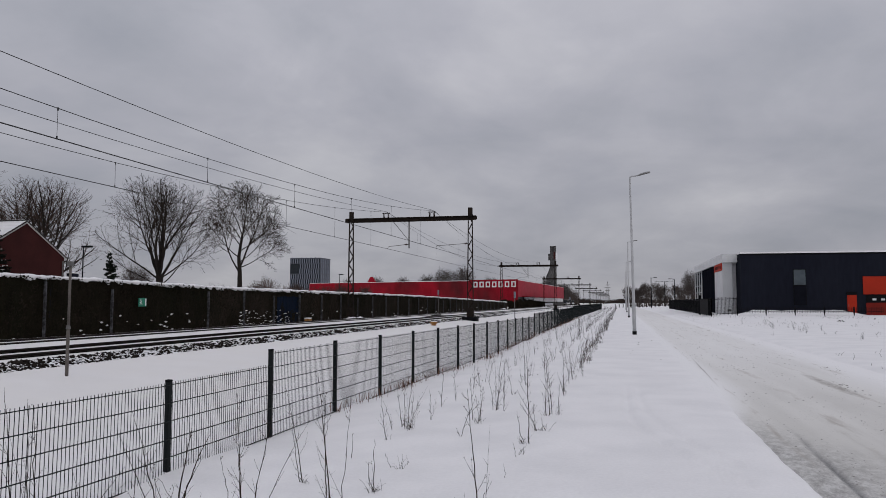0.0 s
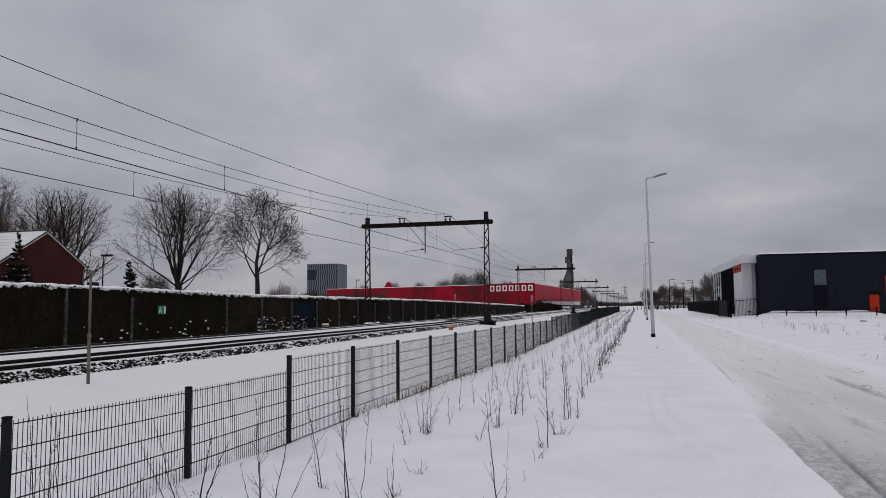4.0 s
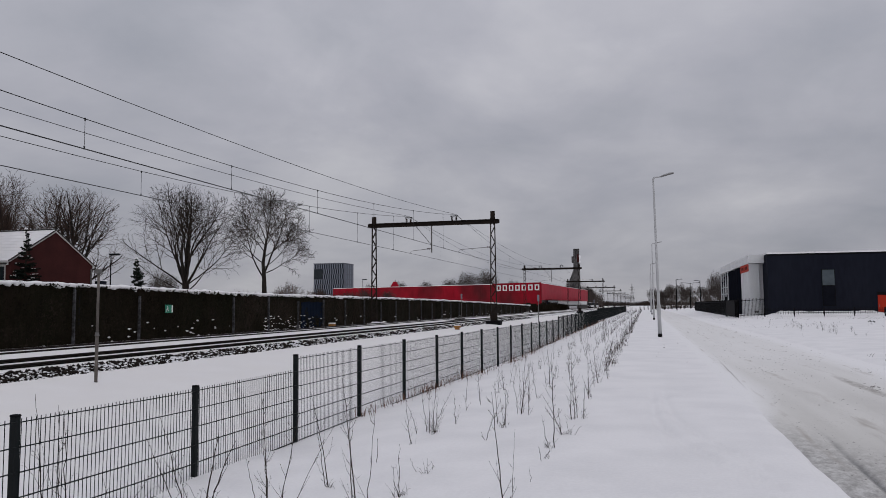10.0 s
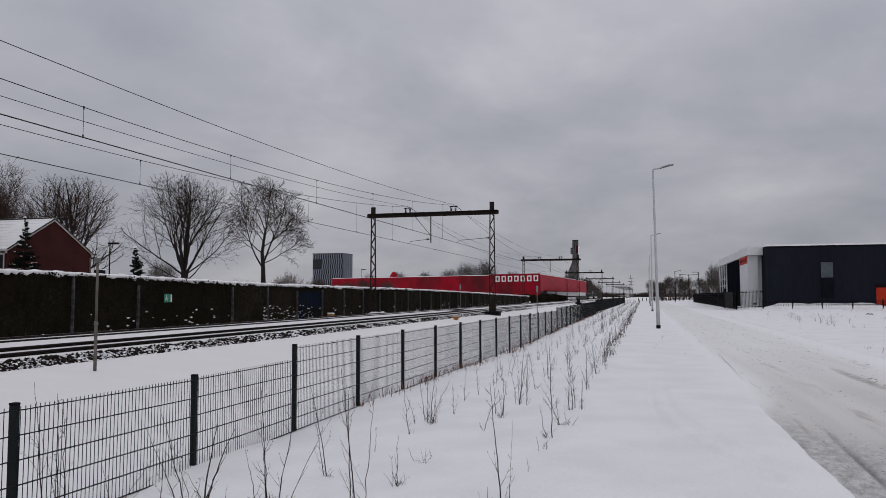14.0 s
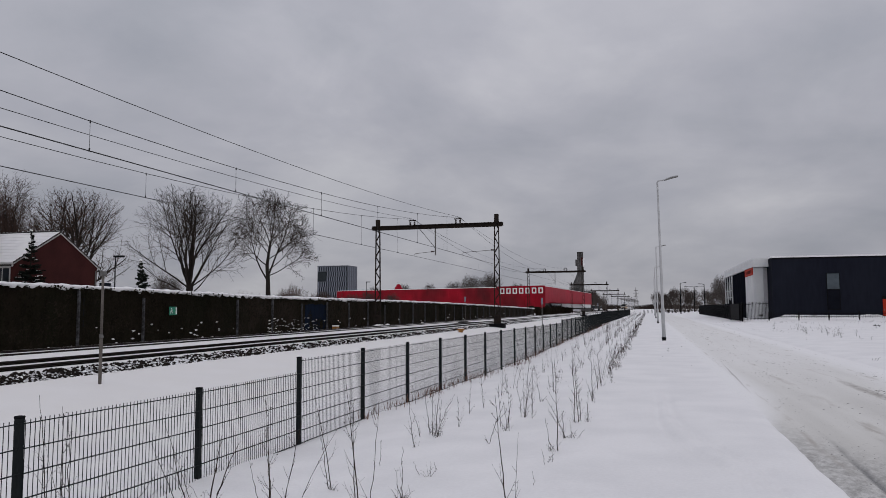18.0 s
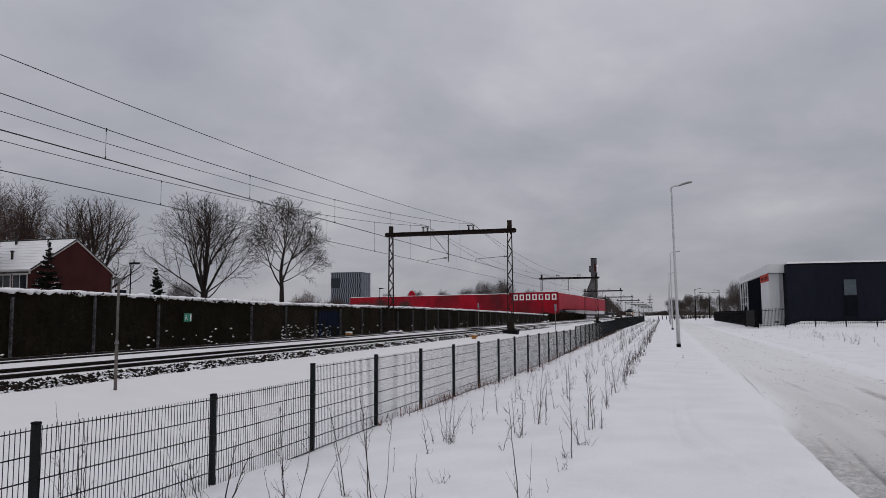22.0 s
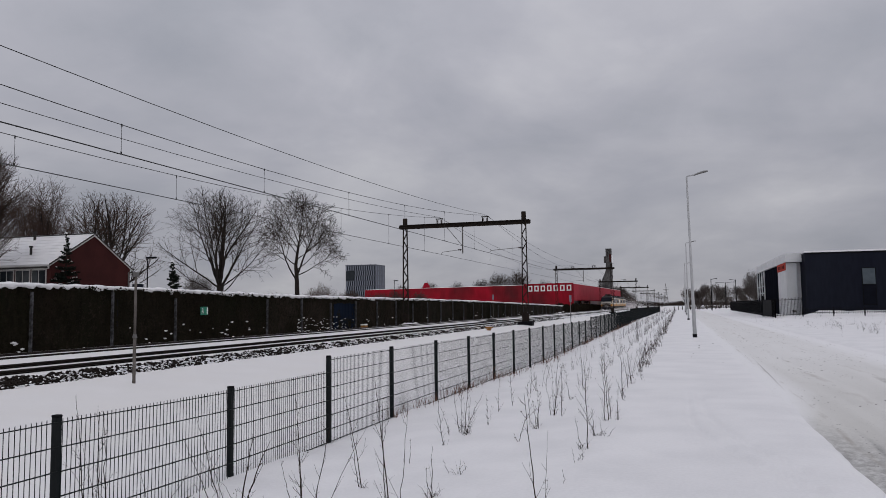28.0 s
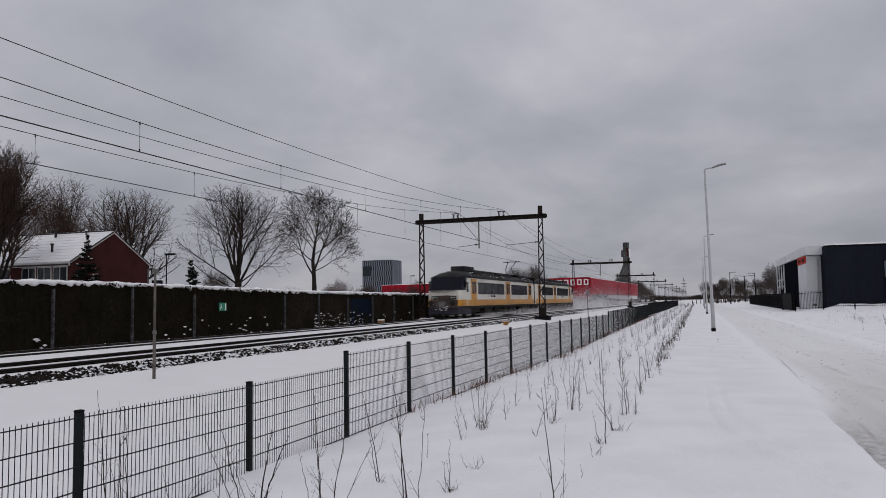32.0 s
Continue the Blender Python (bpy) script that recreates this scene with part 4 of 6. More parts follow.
tree_d = crown_tree((-74.4, 72.0, 0.0), 58, [(0, 0, -0.3), (0.2, 0, 5.0), (0, 0, 7.0)], 0.42, tall_fan, (0, 0, 11.5), 5.7, 7.7, 6.2, "tall bare tree with a few thick limbs behind the house", min_r=0.020, lift=0.05, dens=(1.3, 1.8, 2.2), stout=1.45)
upright = [(0.98 - 0.045 * k, 4 + 2.6 * k, 137.5 * k, 9.0 - 0.2 * k) for k in range(13)]
tree_e = crown_tree((-46.4, 38.6, 0.0), 63, [(0, 0, -0.3), (0, 0, 3.4)], 0.34, upright, (0, 0, 7.4), 4.0, 6.3, 5.4, "tall bare tree with many upright limbs", min_r=0.014, lift=0.06, angle=34, dens=(2.2, 2.9, 3.4), stout=1.15)
for tree in (tree_c, tree_d, tree_e):
    for ob in tree.children:
        if ob.name.startswith("crown"):
            ob.data.materials[0] = M["browntwig"]
copy_thing(tree_d, pose(-84.0, 78.0, 0.5, 0, 0, 120))
copy_thing(tree_c, pose(-92.0, 88.0, 0.0, 0, 0, 140))
copy_thing(tree_d, pose(-94.0, 80.0, 0.0, 0, 0, 200))
copy_thing(tree_e, pose(-54.0, 36.0, 0.6, 0, 0, 80))

M["reddish"] = material("reddish_brown_shrub_twigs", (0.075, 0.042, 0.033), 0.9, spec=0.1, other=(0.05, 0.032, 0.026), scale=2)
stems = [(0.9, 8 + 5 * k, 137.5 * k, 3.2) for k in range(12)]
shrub = crown_tree((-38.1, 75.0, 0.0), 81, [(0, 0, -0.3), (0, 0, 0.9)], 0.12, stems, (0, 0, 2.3), 2.4, 2.2, 1.6, "leafless reddish-brown shrub behind the barrier", min_r=0.013, lift=0.05, levels=2, dens=(4.0, 5.0, 0), group="shrubs behind the barrier")
shrub.name = "bare_shrub"
for ob in shrub.children:
    if ob.name.startswith("crown"):
        ob.data.materials[0] = M["reddish"]
for x, y, z, r in ((-35.9, 77.0, -0.7, 70), (-40.3, 78.0, -0.5, 160), (-34.0, 80.0, -0.9, 250), (-44.4, 76.0, -0.8, 300)):
    copy_thing(shrub, pose(x, y, z, 0, 0, r))

# small trees behind the red store, and woods across the field
small = crown_tree((-86.0, 255.0, 0), 71, [(0, 0, -0.3), (0.1, 0, 2.6)], 0.22, [(q, l, a, g * 0.72) for q, l, a, g in fan], (0, 0, 6.4), 3.9, 5.0, 3.4, "distant bare tree beyond the store roof", min_r=0.019, lift=0.05, levels=2, dens=(2.8, 3.6, 0))
for x, y, s, r in ((-62, 262, 1.28, 40), (-54, 258, 1.32, 110), (-70, 268, 1.1, 200), (-78, 262, 1.0, 320), (-46, 266, 1.0, 10), (-95, 250, 0.9, 20), (-50, 300, 1.0, 300), (-30, 320, 1.1, 50), (-29, 300, 0.9, 70), (18.6, 206, 0.92, 45), (-38.5, 84, 0.36, 130), (-36.0, 87, 0.33, 230), (-33.6, 86, 0.36, 30), (-31.8, 90, 0.34, 200), (-55.0, 76, 0.55, 90), (-25.5, 330, 0.9, 10), (-27.5, 350, 0.95, 60), (-26.5, 380, 0.95, 160), (-29, 400, 1.0, 220)):
    c = copy_thing(small, pose(x, y, 0, 0, 0, r))
    c.scale = (s, s, s)
# these far trees carry their haze in the paler twig colour
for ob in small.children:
    ob.data.materials[0] = M["hazetwig"]
rng = random.Random(5)
for i in range(25):
    x = 2.5 + 30 * i / 24 + rng.uniform(-0.8, 0.8)
    y = 262 + rng.uniform(-12, 34)
    s = rng.uniform(0.40, 0.80)
    c = copy_thing(small, pose(x, y, 0, 0, 0, rng.uniform(0, 360)))
    c.scale = (s * rng.uniform(0.7, 1.0), s * 0.85, s)
bush = Build()
for i in range(650):
    x, y = rng.uniform(2.5, 34), rng.uniform(258, 300)
    h = rng.uniform(1.0, 3.6) + 1.2 * noise.noise(Vector((x * 0.3, 0, 5)))
    bush.tube([(x, y, 0), (x + rng.uniform(-0.8, 0.8), y, h)], [0.05, 0.02], 3, caps=False)
for i in range(1500):
    x, y = rng.uniform(-31, -24), rng.uniform(300, 460)
    h = rng.uniform(2.5, 8.5)
    bush.tube([(x, y, 0), (x + rng.uniform(-1.2, 1.2), y, h)], [0.09, 0.03], 3, caps=False)
tagged(part("thicket", bush, M["hazetwig"]), "leafless brown thicket at the field edge", "thicket", kind="stuff")
far = Build()
for i in range(5200):
    x = rng.uniform(-260, 330)
    y = rng.uniform(820, 900)
    h = rng.uniform(1.5, 5.5) + 2.5 * noise.noise(Vector((x * 0.03, 0, 0)))
    far.tube([(x, y, 0), (x + rng.uniform(-2, 2), y, h)], [0.5, 0.25], 3, caps=False)
tagged(part("far_woods", far, M["twig"]), "grey-brown line of distant leafless woods", "woods", kind="stuff")


# ---- conifers ----
def conifer(at, height, width, seed, snow_amount):
    rnd = random.Random(seed)
    t = thing("conifer", at, "dark green conifer dusted with snow", "conifer", "conifers by the house")
    part("trunk", Build().tube([(0, 0, -0.2), (0, 0, height * 0.97)], [0.12, 0.015], 7), M["bark"], t)
    nd, sn = Build(), Build()
    tiers = 46
    for k in range(tiers):
        u = k / (tiers - 1)
        for j in range(5 if u < 0.6 else 3):
            z = height * (0.10 + 0.88 * u) + rnd.uniform(-0.45, 0.45) * (1 - 0.75 * u)
            rr = (width * (1 - u) ** 1.15 + 0.04) * rnd.uniform(0.6, 1.25)
            a = rnd.uniform(0, 6.283)
            out = Vector((math.cos(a), math.sin(a), 0))
            side = Vector((-math.sin(a), math.cos(a), 0))
            root = Vector((0, 0, z))
            tip = out * rr + Vector((0, 0, z + rr * (0.75 * u - 0.32) * rnd.uniform(0.5, 1.3)))
            nd.tube([root, root.lerp(tip, 0.5) - Vector((0, 0, 0.05 * rr)), tip + Vector((0, 0, 0.10 * rr))], [0.022, 0.016, 0.006], 3, caps=False)
            for m in range(int(15 + 24 * rr)):
                v = rnd.uniform(0.08, 1.0)
                q = root.lerp(tip, v) + Vector((0, 0, 0.08 * rr * (v * v - v)))
                l = rnd.uniform(0.10, 0.26) * (1.15 - 0.5 * v) * (1.1 - 0.75 * u)
                s = rnd.choice((-1, 1))
                e = q + side * s * l + out * l * 0.8 - Vector((0, 0, l * rnd.uniform(0.1, 0.7)))
                w = Vector((0, 0, 0.05))
                n = len(nd.v)
                nd.v += [q, (q + e) / 2 + w, e, (q + e) / 2 - w * 1.3, (q + e) / 2 + side * s * 0.03 + out * -0.04]
                nd.f += [(n, n + 1, n + 2), (n, n + 2, n + 3), (n, n + 4, n + 2)]
            if rnd.random() < snow_amount:
                for m in range(4):
                    pebble(sn, *(root.lerp(tip, rnd.uniform(0.45, 1.0)) + Vector((rnd.uniform(-0.08, 0.08), rnd.uniform(-0.08, 0.08), 0.10))), rnd.uniform(0.025, 0.085), rnd, 0.4)
    part("needles", nd, M["needles"], t)
    tagged(part("snow_on_branches", sn, M["snow"], t), kind="stuff")
    return t


conifer((-41.7, 42.2, 0.0), 7.3, 1.85, 3, 0.45)
conifer((-32.8, 42.4, 0.0), 5.0, 1.75, 8, 0.2)


# ---- brick house ----
M["sash"] = material("aged_white_window_paint", (0.42, 0.41, 0.40), 0.5, other=(0.32, 0.31, 0.30), scale=2.0)
M["paleboard"] = material("weathered_brown_board", (0.10, 0.085, 0.08), 0.7, other=(0.06, 0.05, 0.048), scale=3.0)


def house():
    h = thing("brick_house", (-43.0, 46.2, 0.0), "red brick house with a snow-covered gable roof and white windows", "house")
    L, hw, eave, ridge = 14.0, 4.0, 5.1, 7.5
    w = Build()
    w.loft([[(x, -hw, 0), (x, hw, 0), (x, hw, eave), (x, 0, ridge), (x, -hw, eave)] for x in (0, -L)])
    part("brick_shell", w, M["redbrick"], h)
    for s in (-1, 1):
        r = Build()
        d = Vector((0, s * hw, eave - ridge)).normalized()
        up = Vector((0, s * (ridge - eave), hw)).normalized()
        a, b = Vector((0, 0, ridge)) + up * 0.02, Vector((0, s * hw, eave)) + d * 0.28 + up * 0.02
        q = [a, b, b + up * 0.12, a + up * 0.12]
        r.loft([[(x, p.y, p.z) for p in q] for x in (0.03, -L - 0.2)])
        part("roof", r, M["snow"], h, "roof plane under a white sheet of snow")
        for i in range(9):
            ln = Build()
            p = a.lerp(b, (i + 0.6) / 9.5) + up * 0.121
            ln.quadbox((0.02, p.y, p.z), (-L - 0.18, p.y, p.z), 0.05, 0.025)
            part("tile_course", ln, M["snow"], h)
        v = Build().quadbox(Vector((0.05, 0, ridge)) - up * 0.03, Vector((0.05, b.y, b.z)) - up * 0.03, 0.04, 0.07)
        part("verge_board", v, M["sash"], h, "pale verge board along the gable")
        tiles = Build()
        for i in range(16):
            p, q = a.lerp(b, i / 16), a.lerp(b, (i + 0.94) / 16)
            tiles.quadbox(Vector((0.05, p.y, p.z)) + up * 0.055, Vector((0.05, q.y, q.z)) + up * 0.075, 0.10, 0.07)
        part("verge_tiles", tiles, M["darkblock"], h, "dark tiles along the roof edge")
        g = Build()
        g.tube([(0.1, s * (hw + 0.5), eave - 0.28), (-L, s * (hw + 0.5), eave - 0.28)], 0.07, 6)
        part("gutter", g, M["darkblock"], h)
    ridge_tiles = Build()
    for i in range(36):
        ridge_tiles.quadbox((0.06 - 0.39 * i, 0, ridge + 0.165), (0.06 - 0.39 * i - 0.37, 0, ridge + 0.15), 0.24, 0.09)
    part("ridge_tiles", ridge_tiles, M["darkblock"], h, "dark ridge tiles blown bare of snow")
    part("ridge_snow", Build().quadbox((0.0, 0, ridge + 0.205), (-L - 0.2, 0, ridge + 0.205), 0.10, 0.03), M["snow"], h)
    # white window band under the eave on the side towards the line
    for i, x in enumerate((-1.1, -2.6, -4.1, -6.6, -8.1)):
        wn = part("window", Build().box(x - 0.68, -hw - 0.05, 3.35, x + 0.68, -hw + 0.02, 4.75, 0.01), M["sash"], h, "white-framed window")
        part("pane", Build().box(x - 0.60, -hw - 0.062, 3.45, x - 0.04, -hw - 0.052, 4.65), M["glass"], wn)
        part("pane", Build().box(x + 0.04, -hw - 0.062, 3.45, x + 0.60, -hw - 0.052, 4.65), M["glass"], wn)
    part("fascia", Build().box(-L, -hw - 0.07, 4.76, -0.2, -hw + 0.01, 5.0), M["white"], h)
    for x, y, z, r, k in ((-5.2, -0.6, 7.0, 0.10, 0.85), (-3.1, -2.9, 5.9, 0.09, 0.55), (-8.5, -3.2, 5.7, 0.09, 0.5)):
        vp = Build()
        vp.tube([(x, y, z), (x, y, z + k)], r, 9)
        vp.tube([(x, y, z + k), (x, y, z + k + 0.12)], r * 1.6, 9)
        part("vent_pipe", vp, M["darkblock"], h, "dark vent pipe through the roof")
    part("downpipe", Build().tube([(0.06, hw - 0.2, 0), (0.06, hw - 0.2, eave - 0.3)], 0.05, 6), M["steel"], h)
    return h


house()
for x, y, h in ((-45.2, 55.0, 6.3), (-58.8, 150.0, 7.4)):
    l = thing("small_street_lamp", (x, y, 0), "dark street lamp with a flat square head behind the barrier", "street lamp")
    part("pole", Build().tube([(0, 0, -0.1), (0, 0, h)], [0.07, 0.05], 8), M["black"], l)
    part("lamp_head", Build().box(-0.1, -0.2, h - 0.02, 0.85, 0.2, h + 0.14, 0.03), M["black"], l)
sh = thing("garden_shed", (-41.5, 51.8, 0), "dark shed beside the brick house", "shed")
part("wall", Build().box(-2.35, -0.3, 0, -1.75, 0.4, 3.9, 0.03), M["darkclad"], sh)
part("roof_snow", Build().box(-2.4, -0.35, 3.9, -1.7, 0.45, 3.98, 0.03), M["snow"], sh)


# ---- red store ----
def red_store():
    s = thing("red_store", (-25.55, 190.0, 0.0), "long red retail hall with white sign shapes and flat roof", "store building")
    H = 7.2
    A, B, C, D = Vector((0, 0, 0)), Vector((3.85, 105, 0)), Vector((-65, 128, 0)), Vector((-68.2, 24, 0))
    part("wall_core", Build().loft([[(p.x, p.y, z) for p in (A, B, C, D)] for z in (0, H - 0.05)]), M["darkblock"], s)

    def clad(name, p, q, n, z0, z1, mat, out):
        d = (q - p) / n
        for i in range(n):
            a, b = p + d * (i + 0.006) + out, p + d * (i + 0.994) + out
            panel = Build()
            panel.loft([[(a.x, a.y, z), (b.x, b.y, z), (b.x - out.x, b.y - out.y, z), (a.x - out.x, a.y - out.y, z)] for z in (z0, z1)])
            part(name, panel, mat, s)

    along = (D - A).normalized()
    front = Vector((along.y, -along.x, 0))
    front = front if front.y < 0 else -front
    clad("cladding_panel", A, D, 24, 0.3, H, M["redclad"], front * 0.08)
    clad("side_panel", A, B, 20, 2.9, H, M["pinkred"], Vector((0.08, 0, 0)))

    def on_front(u, z0, u1, z1, depth, lift=0.084):
        b = Build()
        a, c = A + along * u + front * lift, A + along * u1 + front * lift
        e = front * depth
        return b.loft([[(a.x, a.y, z), (c.x, c.y, z), (c.x + e.x, c.y + e.y, z), (a.x + e.x, a.y + e.y, z)] for z in (z0, z1)])

    part("sign_band", on_front(0.0, 4.7, 14.4, H + 0.25, 0.06), M["redclad"], s)
    for i in range(7):
        u = 0.55 + 1.9 * i
        for du, dv, za, zb in ((0.0, 0.34, 5.45, 6.95), (0.96, 1.30, 5.45, 6.95), (0.342, 0.958, 6.67, 6.95), (0.342, 0.958, 5.45, 5.73)):
            part("sign_mark", on_front(u + du, za, u + dv, zb, 0.05, 0.15), M["white"], s, "white block shape of the sign")
    part("roof_snow", Build().loft([[(p.x * k, p.y + (0.2 if k < 1 else 0), z) for p in (A, B, C, D)] for z, k in ((H, 1.0), (H + 0.12, 0.998))]), M["snow"], s, "snow on the flat roof")
    part("shop_front", Build().loft([[(0.40, 8, z), (0.55, 8, z), (2.75, 70, z), (2.6, 70, z)] for z in (0.2, 2.85)]), M["glass"], s, "dark glazed shop front")
    part("white_base", Build().loft([[(1.0, 26, z), (1.3, 26, z), (3.9, 100, z), (3.6, 100, z)] for z in (1.7, 2.9)]), M["whiteclad"], s, "white wall strip under the red cladding")
    part("canopy", Build().loft([[(0.3, 5, z), (2.1, 5, z), (4.3, 75, z), (2.85, 75, z)] for z in (2.9, 3.1)]), M["redclad"], s, "red canopy over the shop front")
    tri = Build()
    tri.loft([[(-49.5, y, H), (-46.5, y, H), (-47.6, y, H + 1.9), (-48.4, y, H + 1.9)] for y in (24.0, 24.6)])
    part("roof_sign", tri, M["redclad"], s, "small red roof sign")
    return s


red_store()


# ---- advertising tower ----
def sign_tower():
    t = thing("sign_tower", (-26.25, 300.0, -0.5), "tall grey flared tower with sign boxes at its top", "tower")
    b = Build()
    prof = [(2.4, 0), (2.3, 8.0), (2.05, 9.4), (1.25, 11.2), (0.80, 12.6), (0.75, 18.7)]
    b.loft([[(-r, -0.8, z), (0.95, -0.8, z), (0.95, 0.8, z), (-r, 0.8, z)] for r, z in prof])
    part("shaft", b, M["tower"], t)
    part("sign_box", Build().box(-1.35, -0.6, 14.6, -0.76, 0.7, 16.6, 0.05), M["tower"], t)
    part("sign_box", Build().box(0.96, -0.9, 14.4, 1.40, 0.7, 16.9, 0.05), M["lamp"], t, "pale sign box with a red edge")
    part("sign_face", Build().box(0.30, -0.92, 14.8, 0.92, -0.81, 17.2, 0.01), M["redbrick"], t)
    for x in (-0.45, 0.1, 0.6):
        part("rib", Build().box(x, -0.90, 9.5 if x > 0 else 12.6, x + 0.16, -0.805, 18.6), M["concrete"], t)
    part("cap", Build().box(-0.8, -0.85, 18.7, 1.0, 0.85, 18.95, 0.05), M["darkblock"], t)
    t.scale = (1.293,) * 3
    return t


sign_tower()


# ---- office block ----
def office():
    o = thing("office_block", (-139.0, 330, 0), "grey office block with rows of narrow light and dark window strips", "office building")
    W, D, H = 15.8, 12.0, 22.3
    part("core", Build().loft([[(0, 0, z), (0, D, z), (-W, D, z), (-W, 0, z)] for z in (0, H)]), M["officegrey"], o)
    rnd = random.Random(2)
    cell = Build().box(0, -0.16, 0, 0.42, -0.01, 2.05).mesh("light_panel", M["officelight"])
    dark = Build().box(0, -0.12, 0, 0.50, -0.01, 2.05).mesh("window", M["glass"])
    side = Build().box(0.01, 0, 0, 0.16, 0.42, 2.05).mesh("light_panel", M["officelight"])
    for k in range(7):
        z = 5.2 + 2.45 * k
        for i in range(13):
            x = -W + 0.30 + 1.17 * i
            if i < 3 and k in (4, 5):
                continue
            part("light_panel", cell, None, o, at=(x + 0.3 * (k % 2), 0, z))
            part("window", dark, None, o, at=(x + 0.5 + 0.3 * (k % 2), 0, z))
        for i in range(5):
            part("light_panel", side, None, o, at=(0, 0.8 + 2.2 * i, z))
    part("large_window", Build().box(-W + 0.3, -0.2, 15.0, -W + 4.6, -0.02, 19.7), M["glass"], o, "large dark window opening")
    for i in range(6):
        part("roof_post", Build().tube([(-W + 1 + 2.4 * i, 0.3, H), (-W + 1 + 2.4 * i, 0.3, H + 0.55)], 0.09, 5), M["darkblock"], o)
    part("roof_rim", Build().box(-W - 0.1, -0.25, H, 0.1, D, H + 0.25), M["officegrey"], o)
    return o


office()


# ---- dark commercial hall beside the road ----
def dark_hall():
    d = thing("dark_hall", (13.95, 95.0, 0.15), "modern anthracite hall with white canopy, window and orange-red panels", "commercial building")
    part("outer_wall", Build().loft([[(0.2, 0, z), (46, 0, z), (46, 40, z), (0.2, 40, z)] for z in (-0.3, 7.32)]), M["darkclad"], d)
    part("roof_trim", Build().box(0.14, -0.08, 7.32, 46, 40, 7.50, 0.01), M["snow"], d, "thin pale roof edge")
    part("coping", Build().box(0.19, -0.05, 7.14, 46, -0.004, 7.315, 0.01), M["black"], d, "black coping under the roof edge")
    w = part("window", Build().box(6.0, -0.05, 1.15, 7.42, -0.004, 5.42, 0.01), M["black"], d, "tall narrow window")
    # one pane in two halves: pale and dark colours paint its skyline reflection
    part("pane", Build().box(6.07, -0.06, 3.55, 7.35, -0.053, 5.35), M["skyglass"], w)
    part("pane", Build().box(6.07, -0.06, 1.22, 7.35, -0.053, 3.47), M["tinted"], w)
    door = part("door", Build().box(11.75, -0.07, 0.0, 12.75, -0.004, 2.35, 0.01), M["orange"], d, "orange-red metal door")
    part("door_handle", Build().box(11.85, -0.11, 1.0, 11.90, -0.073, 1.25), M["steel"], door)
    part("door_header", Build().box(11.70, -0.09, 2.37, 12.80, -0.004, 2.72, 0.01), M["black"], d)
    part("panel", Build().box(13.45, -0.12, 2.42, 20.5, -0.004, 4.5, 0.02), M["orange"], d, "large orange-red panel")
    dock = part("roller_door", Build().box(13.7, -0.09, 0.0, 20.2, -0.004, 1.45, 0.01), M["shadeorange"], d, "orange-red loading door")
    part("dock_opening", Build().box(13.75, -0.06, 1.47, 20.2, -0.004, 2.35), M["black"], d)
    for i in range(6):
        part("light_bar", Build().box(14.4 + 0.9 * i, -0.075, 1.72, 14.8 + 0.9 * i, -0.062, 1.95), M["whiteclad"], d)
    # white front wing with an overhanging canopy along the road
    part("white_wall", Build().box(-1.5, 3.0, 0.0, -0.3, 10.9, 6.35, 0.02), M["whiteclad"], d, "white rendered wall under the canopy")
    part("recessed_wall", Build().box(-0.28, 3.6, 0.0, 0.18, 10.8, 6.33), M["lamp"], d, "pale grey recessed wall")
    part("wall_vent", Build().box(-1.0, 2.96, 0.35, -0.55, 2.996, 0.6), M["steel"], d)
    can = Build()
    can.loft([[(-1.6, y, 6.40), (0.17, y, 6.40), (0.17, y, 7.46), (-1.6, y, 7.42)] for y in (2.3, 38.5)])
    part("canopy", can, M["whiteclad"], d, "white canopy running along the front")
    sgn = part("fascia_sign", Build().box(-1.58, 3.05, 5.45, -1.503, 10.6, 6.38, 0.01), M["orange"], d, "orange sign under the canopy")
    for i in range(5):
        part("sign_bar", Build().box(-1.592, 4.0 + 1.2 * i, 5.7, -1.582, 4.7 + 1.2 * i, 6.1), M["redbrick"], sgn)
    part("glazing", Build().box(-1.4, 11.0, 0.0, 0.1, 38.0, 6.35), M["tinted"], d, "dark glass front")
    for y in (27.3, 30.6, 34.0, 37.5):
        part("mullion", Build().box(-1.55, y, 0.0, -1.403, y + 0.45, 6.35), M["whiteclad"], d)
    for z in (2.95, 4.0):
        part("transom", Build().box(-1.5, 27.3, z, -1.403, 38.0, z + 0.12), M["whiteclad"], d)
    return d


# upper half of the hall window, sky reflection partly put into its colour
gm = glass("sky_reflecting_glass", (0.10, 0.125, 0.145), 0.03)
gm.node_tree.nodes["Principled BSDF"].inputs["Metallic"].default_value = 0.6
M["skyglass"] = gm
# loading door: the orange-red darkened, its shade put into the colour
M["shadeorange"] = material("shaded_orange_red_door", (0.20, 0.016, 0.010), 0.7, spec=0.15, other=(0.15, 0.013, 0.009), scale=0.8)
dark_hall()


